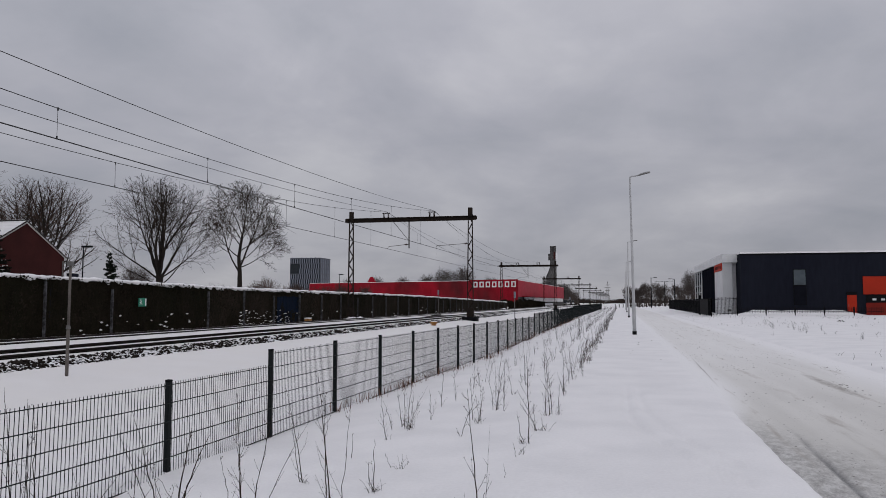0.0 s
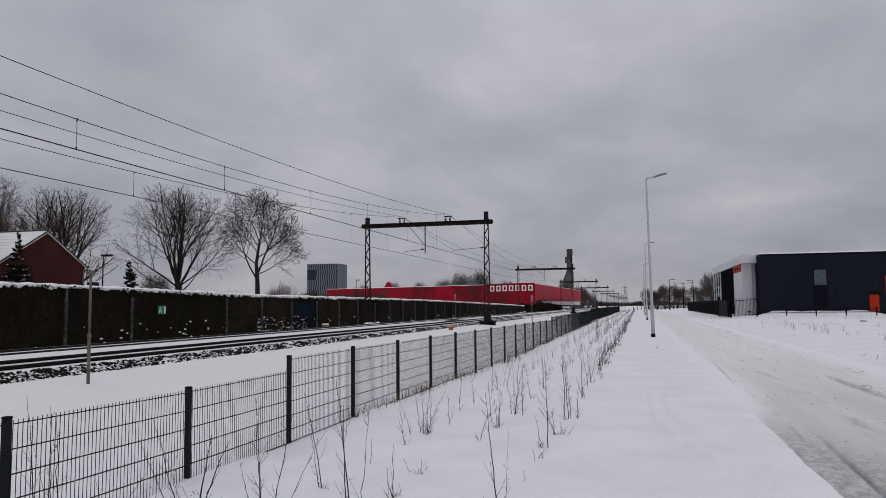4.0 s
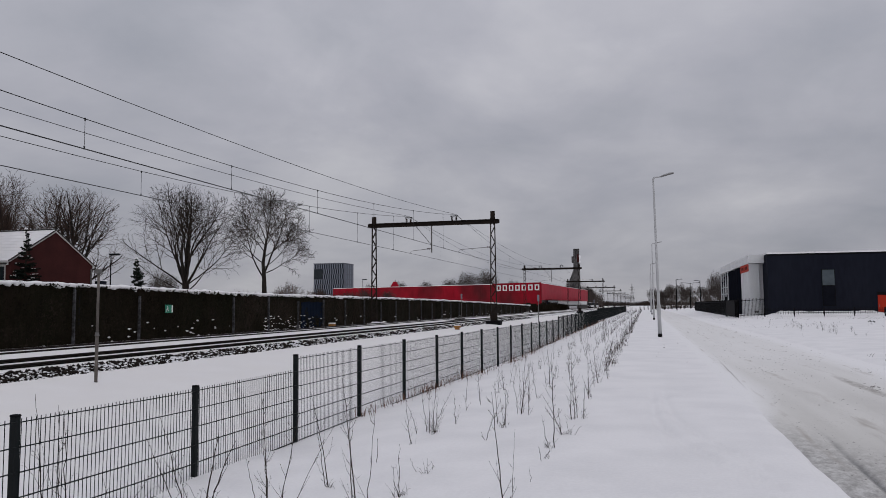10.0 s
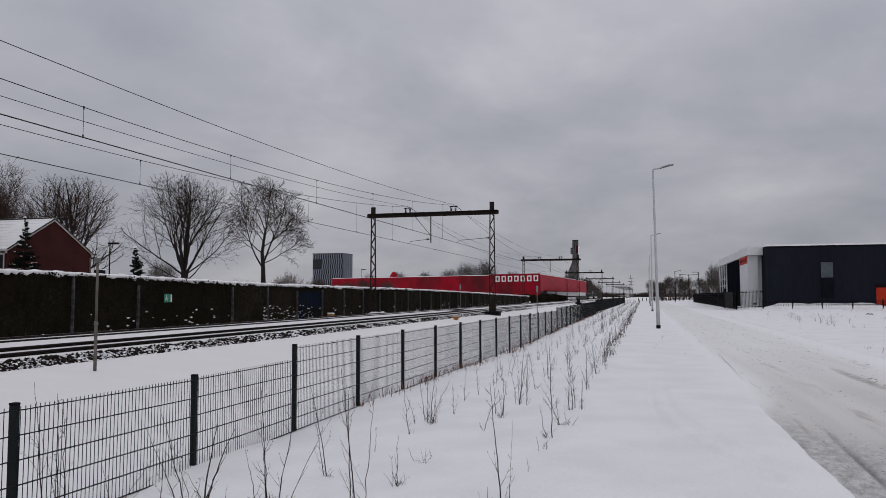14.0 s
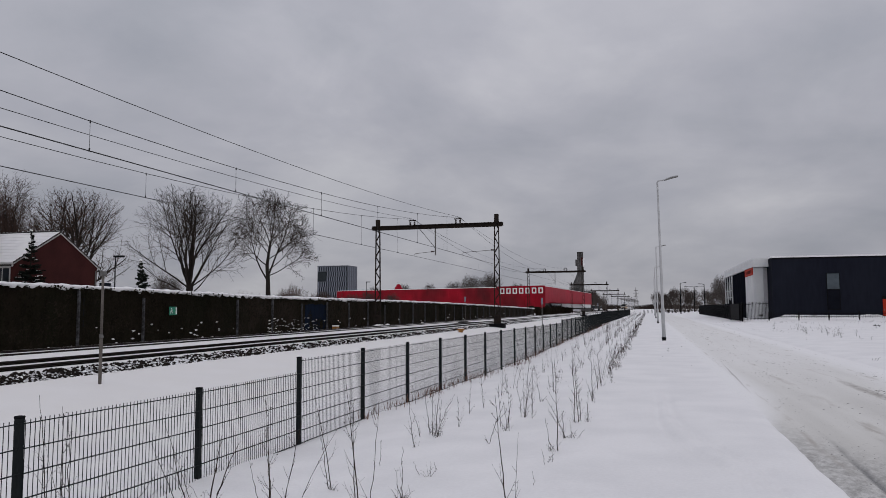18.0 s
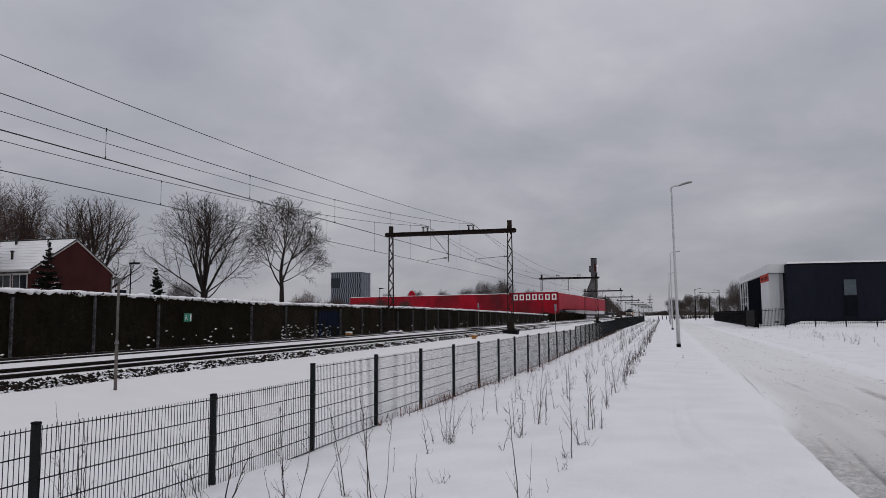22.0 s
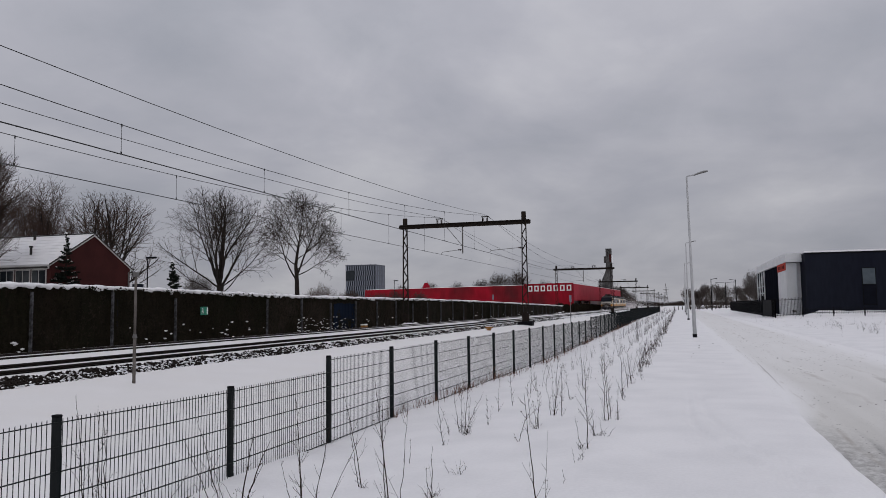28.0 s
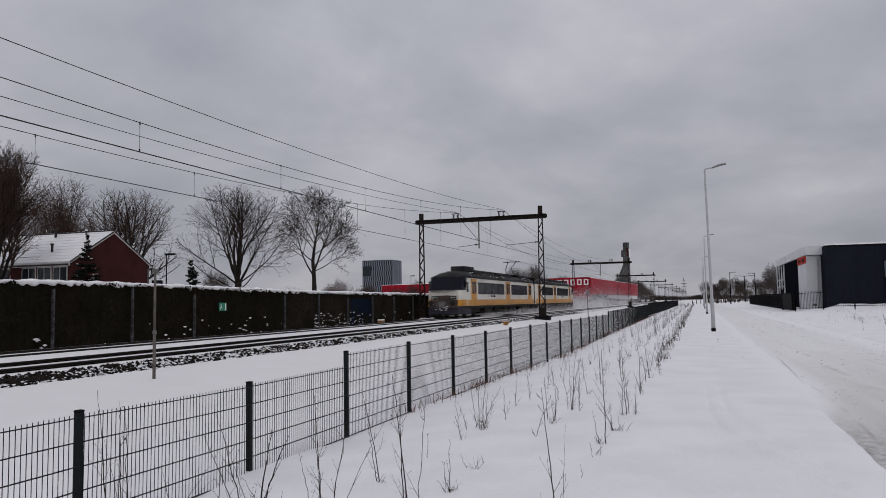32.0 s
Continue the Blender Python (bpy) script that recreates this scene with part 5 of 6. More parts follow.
def palisade(name, pts, height, step, label):
    f = thing(name, (0, 0, 0), label, "fence")
    for (xa, ya, za), (xb, yb, zb) in zip(pts, pts[1:]):
        a, b = Vector((xa, ya, za)), Vector((xb, yb, zb))
        n = max(1, int((b - a).length / 2.6))
        for i in range(n):
            p, q = a.lerp(b, i / n), a.lerp(b, (i + 1) / n)
            sec = Build()
            sec.quadbox(p + Vector((0, 0, 0.25)), q + Vector((0, 0, 0.25)), 0.04, 0.05)
            sec.quadbox(p + Vector((0, 0, height - 0.2)), q + Vector((0, 0, height - 0.2)), 0.04, 0.05)
            m = int((q - p).length / step)
            for j in range(m):
                r = p.lerp(q, (j + 0.5) / m)
                sec.quadbox(r + Vector((0, 0, 0.1)), r + Vector((0, 0, height)), 0.028, 0.028)
            tagged(part("bar_section", sec, M["black"], f), kind="stuff")
            part("post", Build().box(p.x - 0.05, p.y - 0.05, p.z - 0.3, p.x + 0.05, p.y + 0.05, p.z + height + 0.05, 0.01), M["black"], f)
    return f


palisade("palisade_fence", [(9.75, 86.5, 0.08), (12.5, 87.0, 0.2)], 2.05, 0.14, "tall black bar fence at the forecourt corner")
palisade("palisade_fence", [(12.5, 87.0, 0.34), (27.5, 88.5, 0.40)], 0.74, 0.16, "low black bar fence along the snowy forecourt")
palisade("palisade_fence", [(9.75, 86.5, 0.05), (10.3, 120.0, 0.05), (11.0, 180, 0.05)], 2.0, 0.13, "tall black bar fence along the road")
gt = thing("sliding_gate", (9.62, 88.0, 0.0), "black sliding gate standing beside the road", "gate")
part("gate_leaf", Build().box(-0.05, 0.0, 0.25, 0.05, 9.0, 2.0, 0.02), M["black"], gt)
part("gate_post", Build().box(-0.12, 9.1, -0.2, 0.12, 9.35, 2.5, 0.02), M["black"], gt)
berm = Build()


def berm_z(x, y):
    return 0.15 + 0.80 * math.exp(-((y - 92.6) / 1.1) ** 2) * (0.72 + 0.12 * noise.noise(Vector((x * 0.35, 0, 2))) + 0.12 * noise.noise(Vector((x * 1.3, y * 0.8, 2)))) * min(1, max(0, (x - 13) / 2)) * min(1, max(0, (27.5 - x) / 3))


tagged(part("snow_bank", berm.grid(steps((12, 29, 0.5)), steps((88.6, 94.6, 0.4)), berm_z), M["snow"], smooth=True), "heap of cleared snow in front of the hall", "snow bank")

# ---- far end of the road ----
for x, y, h, arms in ((7.85, 200, 8.0, (1,)), (13.2, 235, 8.0, (-1, 1)), (13.8, 202, 7.7, (-1,))):
    l = thing("double_lamp" if len(arms) > 1 else "far_lamp", (x, y, 0), "slim dark street lamp far down the road", "street lamp")
    part("pole", Build().tube([(0, 0, -0.1), (0, 0, h)], [0.13, 0.08], 8), M["black"], l)
    for side in arms:
        reach = 0.9 if len(arms) == 1 else 2.2
        part("arm", Build().tube([(0, 0, h - 0.25), (side * reach * 0.6, 0, h - 0.02), (side * reach, 0, h)], 0.05, 6), M["black"], l)
        part("lamp_head", Build().box(min(side * reach, side * (reach + 0.6)), -0.14, h - 0.07, max(side * reach, side * (reach + 0.6)), 0.14, h + 0.08, 0.03), M["darkblock"], l)
bol = Build().tube([(0, 0, -0.1), (0, 0, 1.0)], 0.12, 8).mesh("bollard", M["bark"])
for i in range(12):
    x = -1.5 + 1.15 * i
    tagged(part("bollard", bol, None, at=(x, 228 + (i % 3), 0)), "short dark wooden bollard across the road end", "bollard", "bollards at the road end")
sgn = thing("road_sign", (1.35, 170, 0), "small round traffic sign on a pole", "road sign")
part("pole", Build().tube([(0, 0, 0), (0, 0, 2.4)], 0.04, 6), M["steel"], sgn)
part("disc", Build().tube([(0, -0.03, 2.5), (0, 0.0, 2.5)], 0.4, 14), M["blue"], sgn)


def pylon():
    p = thing("power_pylon", (-11.3, 700, 0), "distant steel lattice power pylon", "pylon")
    b = Build()
    H = 20.5
    for sx in (-1, 1):
        b.quadbox((sx * 2.0, 0, 0), (sx * 0.5, 0, H * 0.75), 0.3, 0.3)
        b.quadbox((sx * 0.5, 0, H * 0.75), (0, 0, H), 0.25, 0.25)
    for i in range(7):
        za, zb = H * 0.75 * i / 7, H * 0.75 * (i + 1) / 7
        wa, wb = 2.0 - 1.5 * i / 7, 2.0 - 1.5 * (i + 1) / 7
        b.quadbox((-wa, 0, za), (wb, 0, zb), 0.16, 0.16)
        b.quadbox((wa, 0, za), (-wb, 0, zb), 0.16, 0.16)
    part("lattice", b, M["steel"], p)
    for z, w in ((12.0, 2.2), (14.8, 2.7), (17.2, 1.9)):
        part("crossarm", Build().quadbox((-w, 0, z), (w, 0, z), 0.3, 0.35), M["steel"], p)
    return p


pylon()


# ---- parked vehicles and low buildings far along the line ----
def van(at, turn, paint, label, length=4.6, height=1.9):
    c = thing("parked_car", at, label, "car", "cars far along the line", turn)
    w = 0.9
    body = Build()
    body.loft([[(-w, y, 0.35), (w, y, 0.35), (w, y, h), (w * 0.85, y, h + 0.1), (-w * 0.85, y, h + 0.1), (-w, y, h)] for y, h in ((0, 0.8), (0.3, 0.95), (1.2, 1.0), (length - 0.5, 1.05), (length, 0.95))])
    part("body", body, paint, c)
    cab = Build()
    cab.loft([[(-w * k, y, z) for y, z in ((1.1, 1.1), (length - 0.2, 1.1), (length - 0.4, height), (1.9, height))] for k in (-0.86, 0.86)])
    part("cabin", cab, M["glass"], c)
    part("roof", Build().box(-0.74, 1.9, height, 0.74, length - 0.45, height + 0.08, 0.03), M["snow"], c)
    for x in (-w, w):
        for y in (0.8, length - 0.9):
            wh = part("wheel", Build().tube([(x - 0.1, y, 0.33), (x + 0.1, y, 0.33)], 0.33, 12), M["black"], c)
            part("rim", Build().tube([(x - 0.11, y, 0.33), (x + 0.11, y, 0.33)], 0.18, 10), M["steel"], wh)
    return c


for x, y, p in ((-23.6, 318, "white"), (-23.9, 330, "darkclad"), (-24.2, 343, "whiteclad"), (-24.0, 356, "white"), (-24.4, 372, "darkclad"), (-24.2, 392, "whiteclad")):
    van((x, y, 0.15), 8, M[p], "parked car dusted with snow beside the line", 5.2, 2.4)


# ---- the electric train ----
M.update(
    trainwhite=material("train_pale_paint", (0.64, 0.62, 0.56), 0.5, other=(0.48, 0.455, 0.40), scale=0.9, fine=8, vary=0.08, stretch=(1, 0.4, 1)),
    trainyellow=material("train_yellow_paint", (0.54, 0.24, 0.018), 0.45, other=(0.40, 0.175, 0.025), scale=1.2, fine=8, vary=0.1, stretch=(1, 0.4, 1)),
    trainroof=material("train_roof_grime", (0.014, 0.0135, 0.014), 0.85, other=(0.045, 0.044, 0.044), spec=0.2, scale=0.8, bump=0.2),
    underframe=material("grimy_underframe", (0.013, 0.012, 0.0115), 0.85, spec=0.2, other=(0.024, 0.021, 0.019), scale=2.5, bump=0.4),
    trainglass=glass("tinted_train_glass", (0.008, 0.009, 0.015), 0.12),
    navy=material("dark_navy_skirt", (0.010, 0.009, 0.020), 0.7, other=(0.020, 0.018, 0.026), scale=2.0),
    lampglass=material("headlamp_glass", (0.35, 0.35, 0.33), 0.2),
    reddirt=material("worn_red_brown_buffer_beam", (0.058, 0.036, 0.028), 0.8, other=(0.028, 0.022, 0.02), scale=2.0),
)
M["trainglass"].node_tree.nodes["Principled BSDF"].inputs["Specular IOR Level"].default_value = 0.10
HALF = 1.42
CAR = 26.6


def train_section(y_of, half=HALF, z0=0.72):
    """Outline of the car body, from sill over roof to sill; y_of(z) sets the slant of the end."""
    prof = [(half * 0.97, z0), (half, z0 + 0.35), (half, 2.0), (half * 0.985, 2.75), (half * 0.95, 3.05)]
    ring = [(x, y_of(z), z) for x, z in prof]
    ring += [(-x, y_of(z), z) for x, z in reversed(prof)]
    return ring


def make_car(parent, y0, nose_first):
    """One car: y0 its cab end, running towards the gangway. nose_first: whether it runs towards +y."""
    s = 1 if nose_first else -1
    Y = lambda y: y0 + s * y
    car = part("car_body", Build().loft([
        train_section(lambda z: Y(0.10 + max(0, z - 1.85) * 0.62), HALF * 0.80),
        train_section(lambda z: Y(0.26 + max(0, z - 1.85) * 0.62), HALF * 0.93),
        train_section(lambda z: Y(0.75 + max(0, z - 1.85) * 0.40), HALF),
        train_section(lambda z: Y(2.3)), train_section(lambda z: Y(CAR - 0.12)), train_section(lambda z: Y(CAR), HALF * 0.95)]), M["trainwhite"], parent)
    roof = Build()
    rows = []
    for y, k, top in ((0.80, 0.80, 3.10), (1.15, 0.94, 3.30), (2.1, 0.99, 3.52), (3.6, 1.0, 3.62), (CAR - 0.1, 1.0, 3.62), (CAR, 0.96, 3.55)):
        yy = Y(y)
        rows.append([(HALF * k * math.cos(a), yy, 3.0 + (top - 3.0) * math.sin(a) ** 0.85) for a in [math.pi * i / 12 for i in range(13)]])
    roof.loft(rows)
    part("roof", roof, M["trainroof"], parent, "dark grimy roof with traces of snow", smooth=True)
    # front window wrapping round the corners, lamps, coupler
    fw = Build()
    ring = []
    for z in (2.02, 2.15, 2.6, 3.0, 3.06):
        s_ = (z - 1.85) * 0.62
        half = [(1.008, 1.22 + 0.25 * (z - 1.85)), (1.008, 0.73 + 0.40 * (z - 1.85)), (0.94, 0.235 + s_), (0.81, 0.072 + s_), (0.3, 0.03 + s_)]
        outer = [(HALF * a, Y(b), z) for a, b in half] + [(-HALF * a, Y(b), z) for a, b in reversed(half)]
        inner = [(x * 0.93, y + s * 0.07, z) for x, y, z in reversed(outer)]
        ring.append(outer + inner)
    fw.loft(ring)
    part("windscreen", fw, M["trainglass"], parent, "wide sloping dark windscreen wrapping round the cab")
    for sx in (-1, 1):
        hl = Build()
        hl.box(sx * 0.78 - 0.23, min(Y(0.0), Y(0.12)), 1.32, sx * 0.78 + 0.23, max(Y(0.0), Y(0.12)), 1.58, 0.02)
        part("lamp_housing", hl, M["black"], parent)
        for q in (-0.11, 0.11):
            part("headlamp", Build().tube([(sx * 0.78 + q, Y(-0.02), 1.45), (sx * 0.78 + q, Y(0.05), 1.45)], 0.08, 10), M["lampglass"], parent)
        bf = Build()
        bf.tube([(sx * 0.86, Y(-0.45), 1.02), (sx * 0.86, Y(0.2), 1.02)], [0.09, 0.10], 8)
        bf.tube([(sx * 0.86, Y(-0.50), 1.02), (sx * 0.86, Y(-0.44), 1.02)], 0.2, 10)
        part("buffer", bf, M["underframe"], parent)
        part("mirror_bracket", Build().box(sx * 1.46 - 0.05, min(Y(0.9), Y(1.1)), 2.2, sx * 1.46 + 0.05, max(Y(0.9), Y(1.1)), 2.75, 0.02), M["black"], parent)
    part("dirty_panel", Build().box(-0.52, min(Y(0.02), Y(0.2)), 1.24, 0.52, max(Y(0.02), Y(0.2)), 1.62, 0.03), M["reddirt"], parent, "grimy panel between the lamps")
    part("buffer_beam", Build().box(-1.12, min(Y(-0.06), Y(0.2)), 0.66, 1.12, max(Y(-0.06), Y(0.2)), 1.26, 0.03), M["reddirt"], parent, "worn red-brown front apron")
    cp = Build()
    cp.box(-0.22, min(Y(-0.6), Y(0.1)), 0.70, 0.22, max(Y(-0.6), Y(0.1)), 1.15, 0.04)
    for k in range(5):
        cp.tube([(-0.5 + 0.22 * k, Y(-0.12), 1.1), (-0.45 + 0.2 * k, Y(-0.25), 0.7), (-0.4 + 0.18 * k, Y(-0.1), 0.45)], 0.025, 5)
    part("coupler", cp, M["steel"], parent, "pale iced coupler and hoses")
    ice = Build()
    rnd = random.Random(19)
    for k in range(18):
        pebble(ice, rnd.gauss(0, 0.30), Y(-0.25 + rnd.uniform(-0.2, 0.2)), rnd.uniform(0.45, 0.95), rnd.uniform(0.03, 0.085), rnd, 0.9)
    tagged(part("caked_ice", ice, M["snow"], parent), "snow and ice caked on the coupler", kind="stuff")
    part("snow_plough", Build().box(-1.15, min(Y(0.1), Y(0.3)), 0.22, 1.15, max(Y(0.1), Y(0.3)), 0.62, 0.04), M["underframe"], parent)
    def wrap(z0, z1, proud):
        """A band round the rounded front corners."""
        half = [(HALF + proud, 0.78), (HALF * 0.93 + proud, 0.24 - proud), (HALF * 0.80 + proud * 0.5, 0.08 - proud), (0.0, 0.07 - proud)]
        outer = [(a, Y(b)) for a, b in half] + [(-a, Y(b)) for a, b in reversed(half[:-1])]
        inner = [(x * 0.93, y + s * 0.09) for x, y in reversed(outer)]
        return Build().loft([[(x, y, z) for x, y in outer + inner] for z in (z0, z1)])

    part("yellow_apron", wrap(0.80, 1.28, 0.012), M["trainyellow"], parent, "yellow band wrapping round the front corners")
    part("navy_apron", wrap(0.20, 0.79, 0.010), M["navy"], parent, "dark navy apron under the front")
    # sides
    for sx in (-1, 1):
        side = lambda a, b, z0, z1, o=0.012: Build().box(min(sx * (HALF - 0.03), sx * (HALF + o)), min(Y(a), Y(b)), z0, max(sx * (HALF - 0.03), sx * (HALF + o)), max(Y(a), Y(b)), z1, 0.004)
        part("yellow_band", side(0.55, CAR - 0.25, 0.80, 1.28, 0.010), M["trainyellow"], parent, "yellow lower band")
        part("sill", side(0.9, CAR - 0.2, 0.60, 0.79, -0.05), M["underframe"], parent)
        part("skirt", side(0.5, 2.6, 0.16, 0.60, -0.02), M["navy"], parent, "dark navy skirt under the cab")
        for a, b in ((2.7, 4.2), (13.9, 15.6), (23.6, 25.2)):
            d = part("door", side(a, b, 0.82, 2.92, 0.022), M["trainyellow"], parent, "yellow double door")
            for q in (0.14, 0.56):
                w = b - a
                part("door_window", side(a + w * q, a + w * (q + 0.30), 1.75, 2.72, 0.03), M["trainglass"], d)
            part("door_gap", side((a + b) / 2 - 0.02, (a + b) / 2 + 0.02, 0.84, 2.9, 0.026), M["underframe"], d)
        for a, b, n in ((4.7, 13.3, 4), (16.1, 23.1, 3)):
            part("window_band", side(a, b, 1.72, 2.68, 0.010), M["black"], parent, "continuous dark window band")
            w = (b - a) / n
            for k in range(n):
                part("window_pane", side(a + w * k + 0.08, a + w * (k + 1) - 0.08, 1.78, 2.62, 0.018), M["trainglass"], parent)
        for k in range(2):
            part("logo_mark", side(8.6 + 0.75 * k, 9.1 + 0.95 * k, 1.50, 1.64, 0.014), M["blue"], parent, "small dark blue mark")
        part("cab_door", side(1.25, 2.0, 0.85, 2.85, 0.01), M["trainwhite"], parent)
        part("cab_window", side(1.4, 1.9, 1.85, 2.65, 0.018), M["trainglass"], parent)
    # bogies and boxes underneath
    for yb in (4.2, CAR - 4.0):
        bg = part("bogie", Build().box(-1.15, Y(yb) - 1.9, 0.38, 1.15, Y(yb) + 1.9, 0.72, 0.05), M["underframe"], parent, "dark snow-caked bogie")
        for dy in (-1.25, 1.25):
            for sx in (-0.75, 0.75):
                part("wheel", Build().tube([(sx - 0.07, Y(yb) + dy, 0.46), (sx + 0.07, Y(yb) + dy, 0.46)], 0.46, 20), M["underframe"], bg)
    for a, b in ((7.2, 9.8), (10.4, 13.0), (13.6, 15.2), (16.0, 18.6)):
        part("equipment_box", Build().box(-1.25, min(Y(a), Y(b)), 0.22, 1.25, max(Y(a), Y(b)), 0.70, 0.04), M["underframe"], parent)
    # roof equipment
    for a, b, w, h in ((3.7, 6.3, 0.62, 0.38), (6.7, 13.0, 0.62, 0.15), (13.05, 19.4, 0.62, 0.15), (24.4, 26.2, 0.7, 0.12)) if nose_first else ((3.0, 6.4, 0.8, 0.16), (7.4, 13.0, 0.7, 0.12), (13.6, 18.4, 0.7, 0.16), (19.2, 25.4, 0.7, 0.10)):
        part("roof_box", Build().box(-w, min(Y(a), Y(b)), 3.50, w, max(Y(a), Y(b)), 3.64 + h, 0.05), M["trainroof"], parent)
    rnd = random.Random(6)
    for k in range(16):
        a = 3.0 + 22.5 * (k + rnd.random()) / 16
        sx = rnd.choice((-1, 1))
        w, l, h = rnd.uniform(0.08, 0.2), rnd.uniform(0.2, 0.7), rnd.uniform(0.06, 0.2)
        part("roof_fitting", Build().box(sx * 0.85 - w, Y(a) - l, 3.46, sx * 0.85 + w, Y(a) + l, 3.56 + h, 0.02), M["trainroof"] if k % 3 else M["underframe"], parent)
    for sx in (-1, 1):
        part("roof_cable", Build().tube([(sx * 1.12, Y(3.5), 3.42), (sx * 1.12, Y(CAR - 1.0), 3.42)], 0.035, 5), M["black"], parent)
        part("rain_gutter", Build().tube([(sx * 1.36, Y(2.4), 3.10), (sx * 1.36, Y(CAR - 0.3), 3.10)], 0.022, 5), M["steel"], parent)
    sn = Build()
    for k in range(80):
        sx = rnd.choice((-1, 1))
        a = rnd.uniform(0.25, 0.8)
        pebble(sn, sx * HALF * 0.99 * math.cos(a), Y(rnd.uniform(2, CAR - 1)), 3.0 + 0.7 * math.sin(a) ** 0.85, rnd.uniform(0.03, 0.12), rnd, 0.22)
    tagged(part("roof_snow", sn, M["snow"], parent), "patches of snow left on the roof", kind="stuff")


train = thing("electric_train", (TRACKS[1], 54.3, RAIL_Z), "two-car pale grey and yellow electric train with dark sloping windscreen", "train")
make_car(train, 0.0, True)
make_car(train, 53.9, False)
# the bodies ride above the bogies
for ob in train.children:
    if ob.name.split(".")[0] not in ("bogie", "snow_plough", "equipment_box"):
        ob.location.z += 0.125
gw = Build()
for k in range(6):
    gw.box(-1.36, CAR + 0.02 + 0.11 * k, 0.95, 1.36, CAR + 0.09 + 0.11 * k, 3.75, 0.02)
part("gangway", gw, M["black"], train, "black bellows between the cars")
pn = Build()
py = 22.4
for sx in (-0.45, 0.45):
    pn.tube([(sx, py - 0.7, 3.9), (sx * 0.6, py - 1.6, 4.55), (sx * 0.9, py, 5.30)], 0.045, 5)
    pn.tube([(sx, py + 0.3, 3.85), (sx, py + 0.3, 3.98)], 0.09, 8)
pn.quadbox((-0.9, py - 0.13, 5.34), (0.9, py - 0.13, 5.34), 0.08, 0.07)
pn.quadbox((-0.9, py + 0.13, 5.34), (0.9, py + 0.13, 5.34), 0.08, 0.07)
pn.tube([(-0.45, py, 3.92), (0.45, py, 3.92)], 0.04, 5)
pn.box(-0.7, py - 0.9, 3.74, 0.7, py + 0.9, 3.88, 0.03)
part("pantograph", pn, M["black"], train, "raised pantograph touching the wire")

# snow whirled up along and behind the train
whirl = Build()
rng = random.Random(77)
for i in range(330000):
    if i < 60000:
        y = rng.uniform(6, 53)
        x = rng.choice((-1, 1)) * (1.1 + abs(rng.gauss(0, 0.45)))
        z = abs(rng.gauss(0, 0.26)) * (0.3 + y / 32)
    else:
        y = 52.6 + rng.expovariate(1 / 42.0)
        if y > 250:
            continue
        grown = min(1.0, 0.55 + (y - 52) / 70)
        x = rng.gauss(0, 1.2 + 1.3 * grown)
        z = abs(rng.gauss(0, 1.9 * grown)) * (0.8 + 0.7 * noise.noise(Vector((x * 0.25, y * 0.10, 4))))
    r = rng.uniform(0.006, 0.0145)
    n = len(whirl.v)
    a = rng.random() * 6.28
    whirl.v += [(x + r * math.cos(a), y + r * math.sin(a), z), (x - r, y + r * 0.3, z + r * 0.4), (x + r * 0.3, y - r, z + r), (x, y, z - r)]
    whirl.f += [(n, n + 1, n + 2), (n, n + 3, n + 1), (n + 1, n + 3, n + 2), (n + 2, n + 3, n)]
spray = tagged(part("whirled_snow", whirl, M["snow"], at=(TRACKS[1], 54.3, RAIL_Z)), "cloud of powder snow whirled up by the passing train", "snow cloud", kind="stuff")


# ---- dry weeds on the verge ----
def weed_mesh(seed, tall, branchy):
    rnd = random.Random(seed)
    b = Build()
    for s in range(rnd.choice((1, 2, 2, 3)) if tall else rnd.randint(2, 5)):
        h = rnd.uniform(0.75, 1.05) if tall else rnd.uniform(0.3, 0.7)
        p = Vector((rnd.uniform(-0.05, 0.05), rnd.uniform(-0.05, 0.05), -0.05))
        d = Vector((rnd.uniform(-0.25, 0.25), rnd.uniform(-0.25, 0.25), 1)).normalized()
        pts = [p]
        n = 7
        for i in range(n):
            d = (d + Vector((rnd.uniform(-1, 1), rnd.uniform(-1, 1), 0.3)) * 0.10).normalized()
            p = p + d * h / n
            pts.append(p)
        r0 = 0.0046 if tall else 0.0034
        b.tube(pts, [r0 * (1 - 0.7 * i / n) for i in range(n + 1)], 4, caps=False)
        for k in range(branchy):
            i = rnd.randint(2, n - 1)
            a = rnd.random() * 6.28
            l = h * rnd.uniform(0.10, 0.28)
            q = pts[i]
            e1 = q + Vector((math.cos(a) * 0.5, math.sin(a) * 0.5, 0.7)) * l * 0.5
            e2 = e1 + Vector((math.cos(a) * 0.35, math.sin(a) * 0.35, 0.85)) * l * 0.6
            b.tube([q, e1, e2], [0.0035, 0.0028, 0.0015], 3, caps=False)
            if rnd.random() < 0.5:
                b.tube([e1, e1 + Vector((math.cos(a + 1.4), math.sin(a + 1.4), 0.8)) * l * 0.35], [0.0025, 0.0012], 3, caps=False)
    for k in range(3 if tall else 6):
        pebble(b, rnd.gauss(0, 0.07), rnd.gauss(0, 0.07), rnd.uniform(0.02, 0.16), rnd.uniform(0.008, 0.020), rnd, 0.7)
    return b.mesh("dry_weed", M["weed"])


tall_meshes = [weed_mesh(s, True, 3 + s % 3) for s in range(100, 108)]
low_meshes = [weed_mesh(s, False, 3) for s in range(200, 206)]


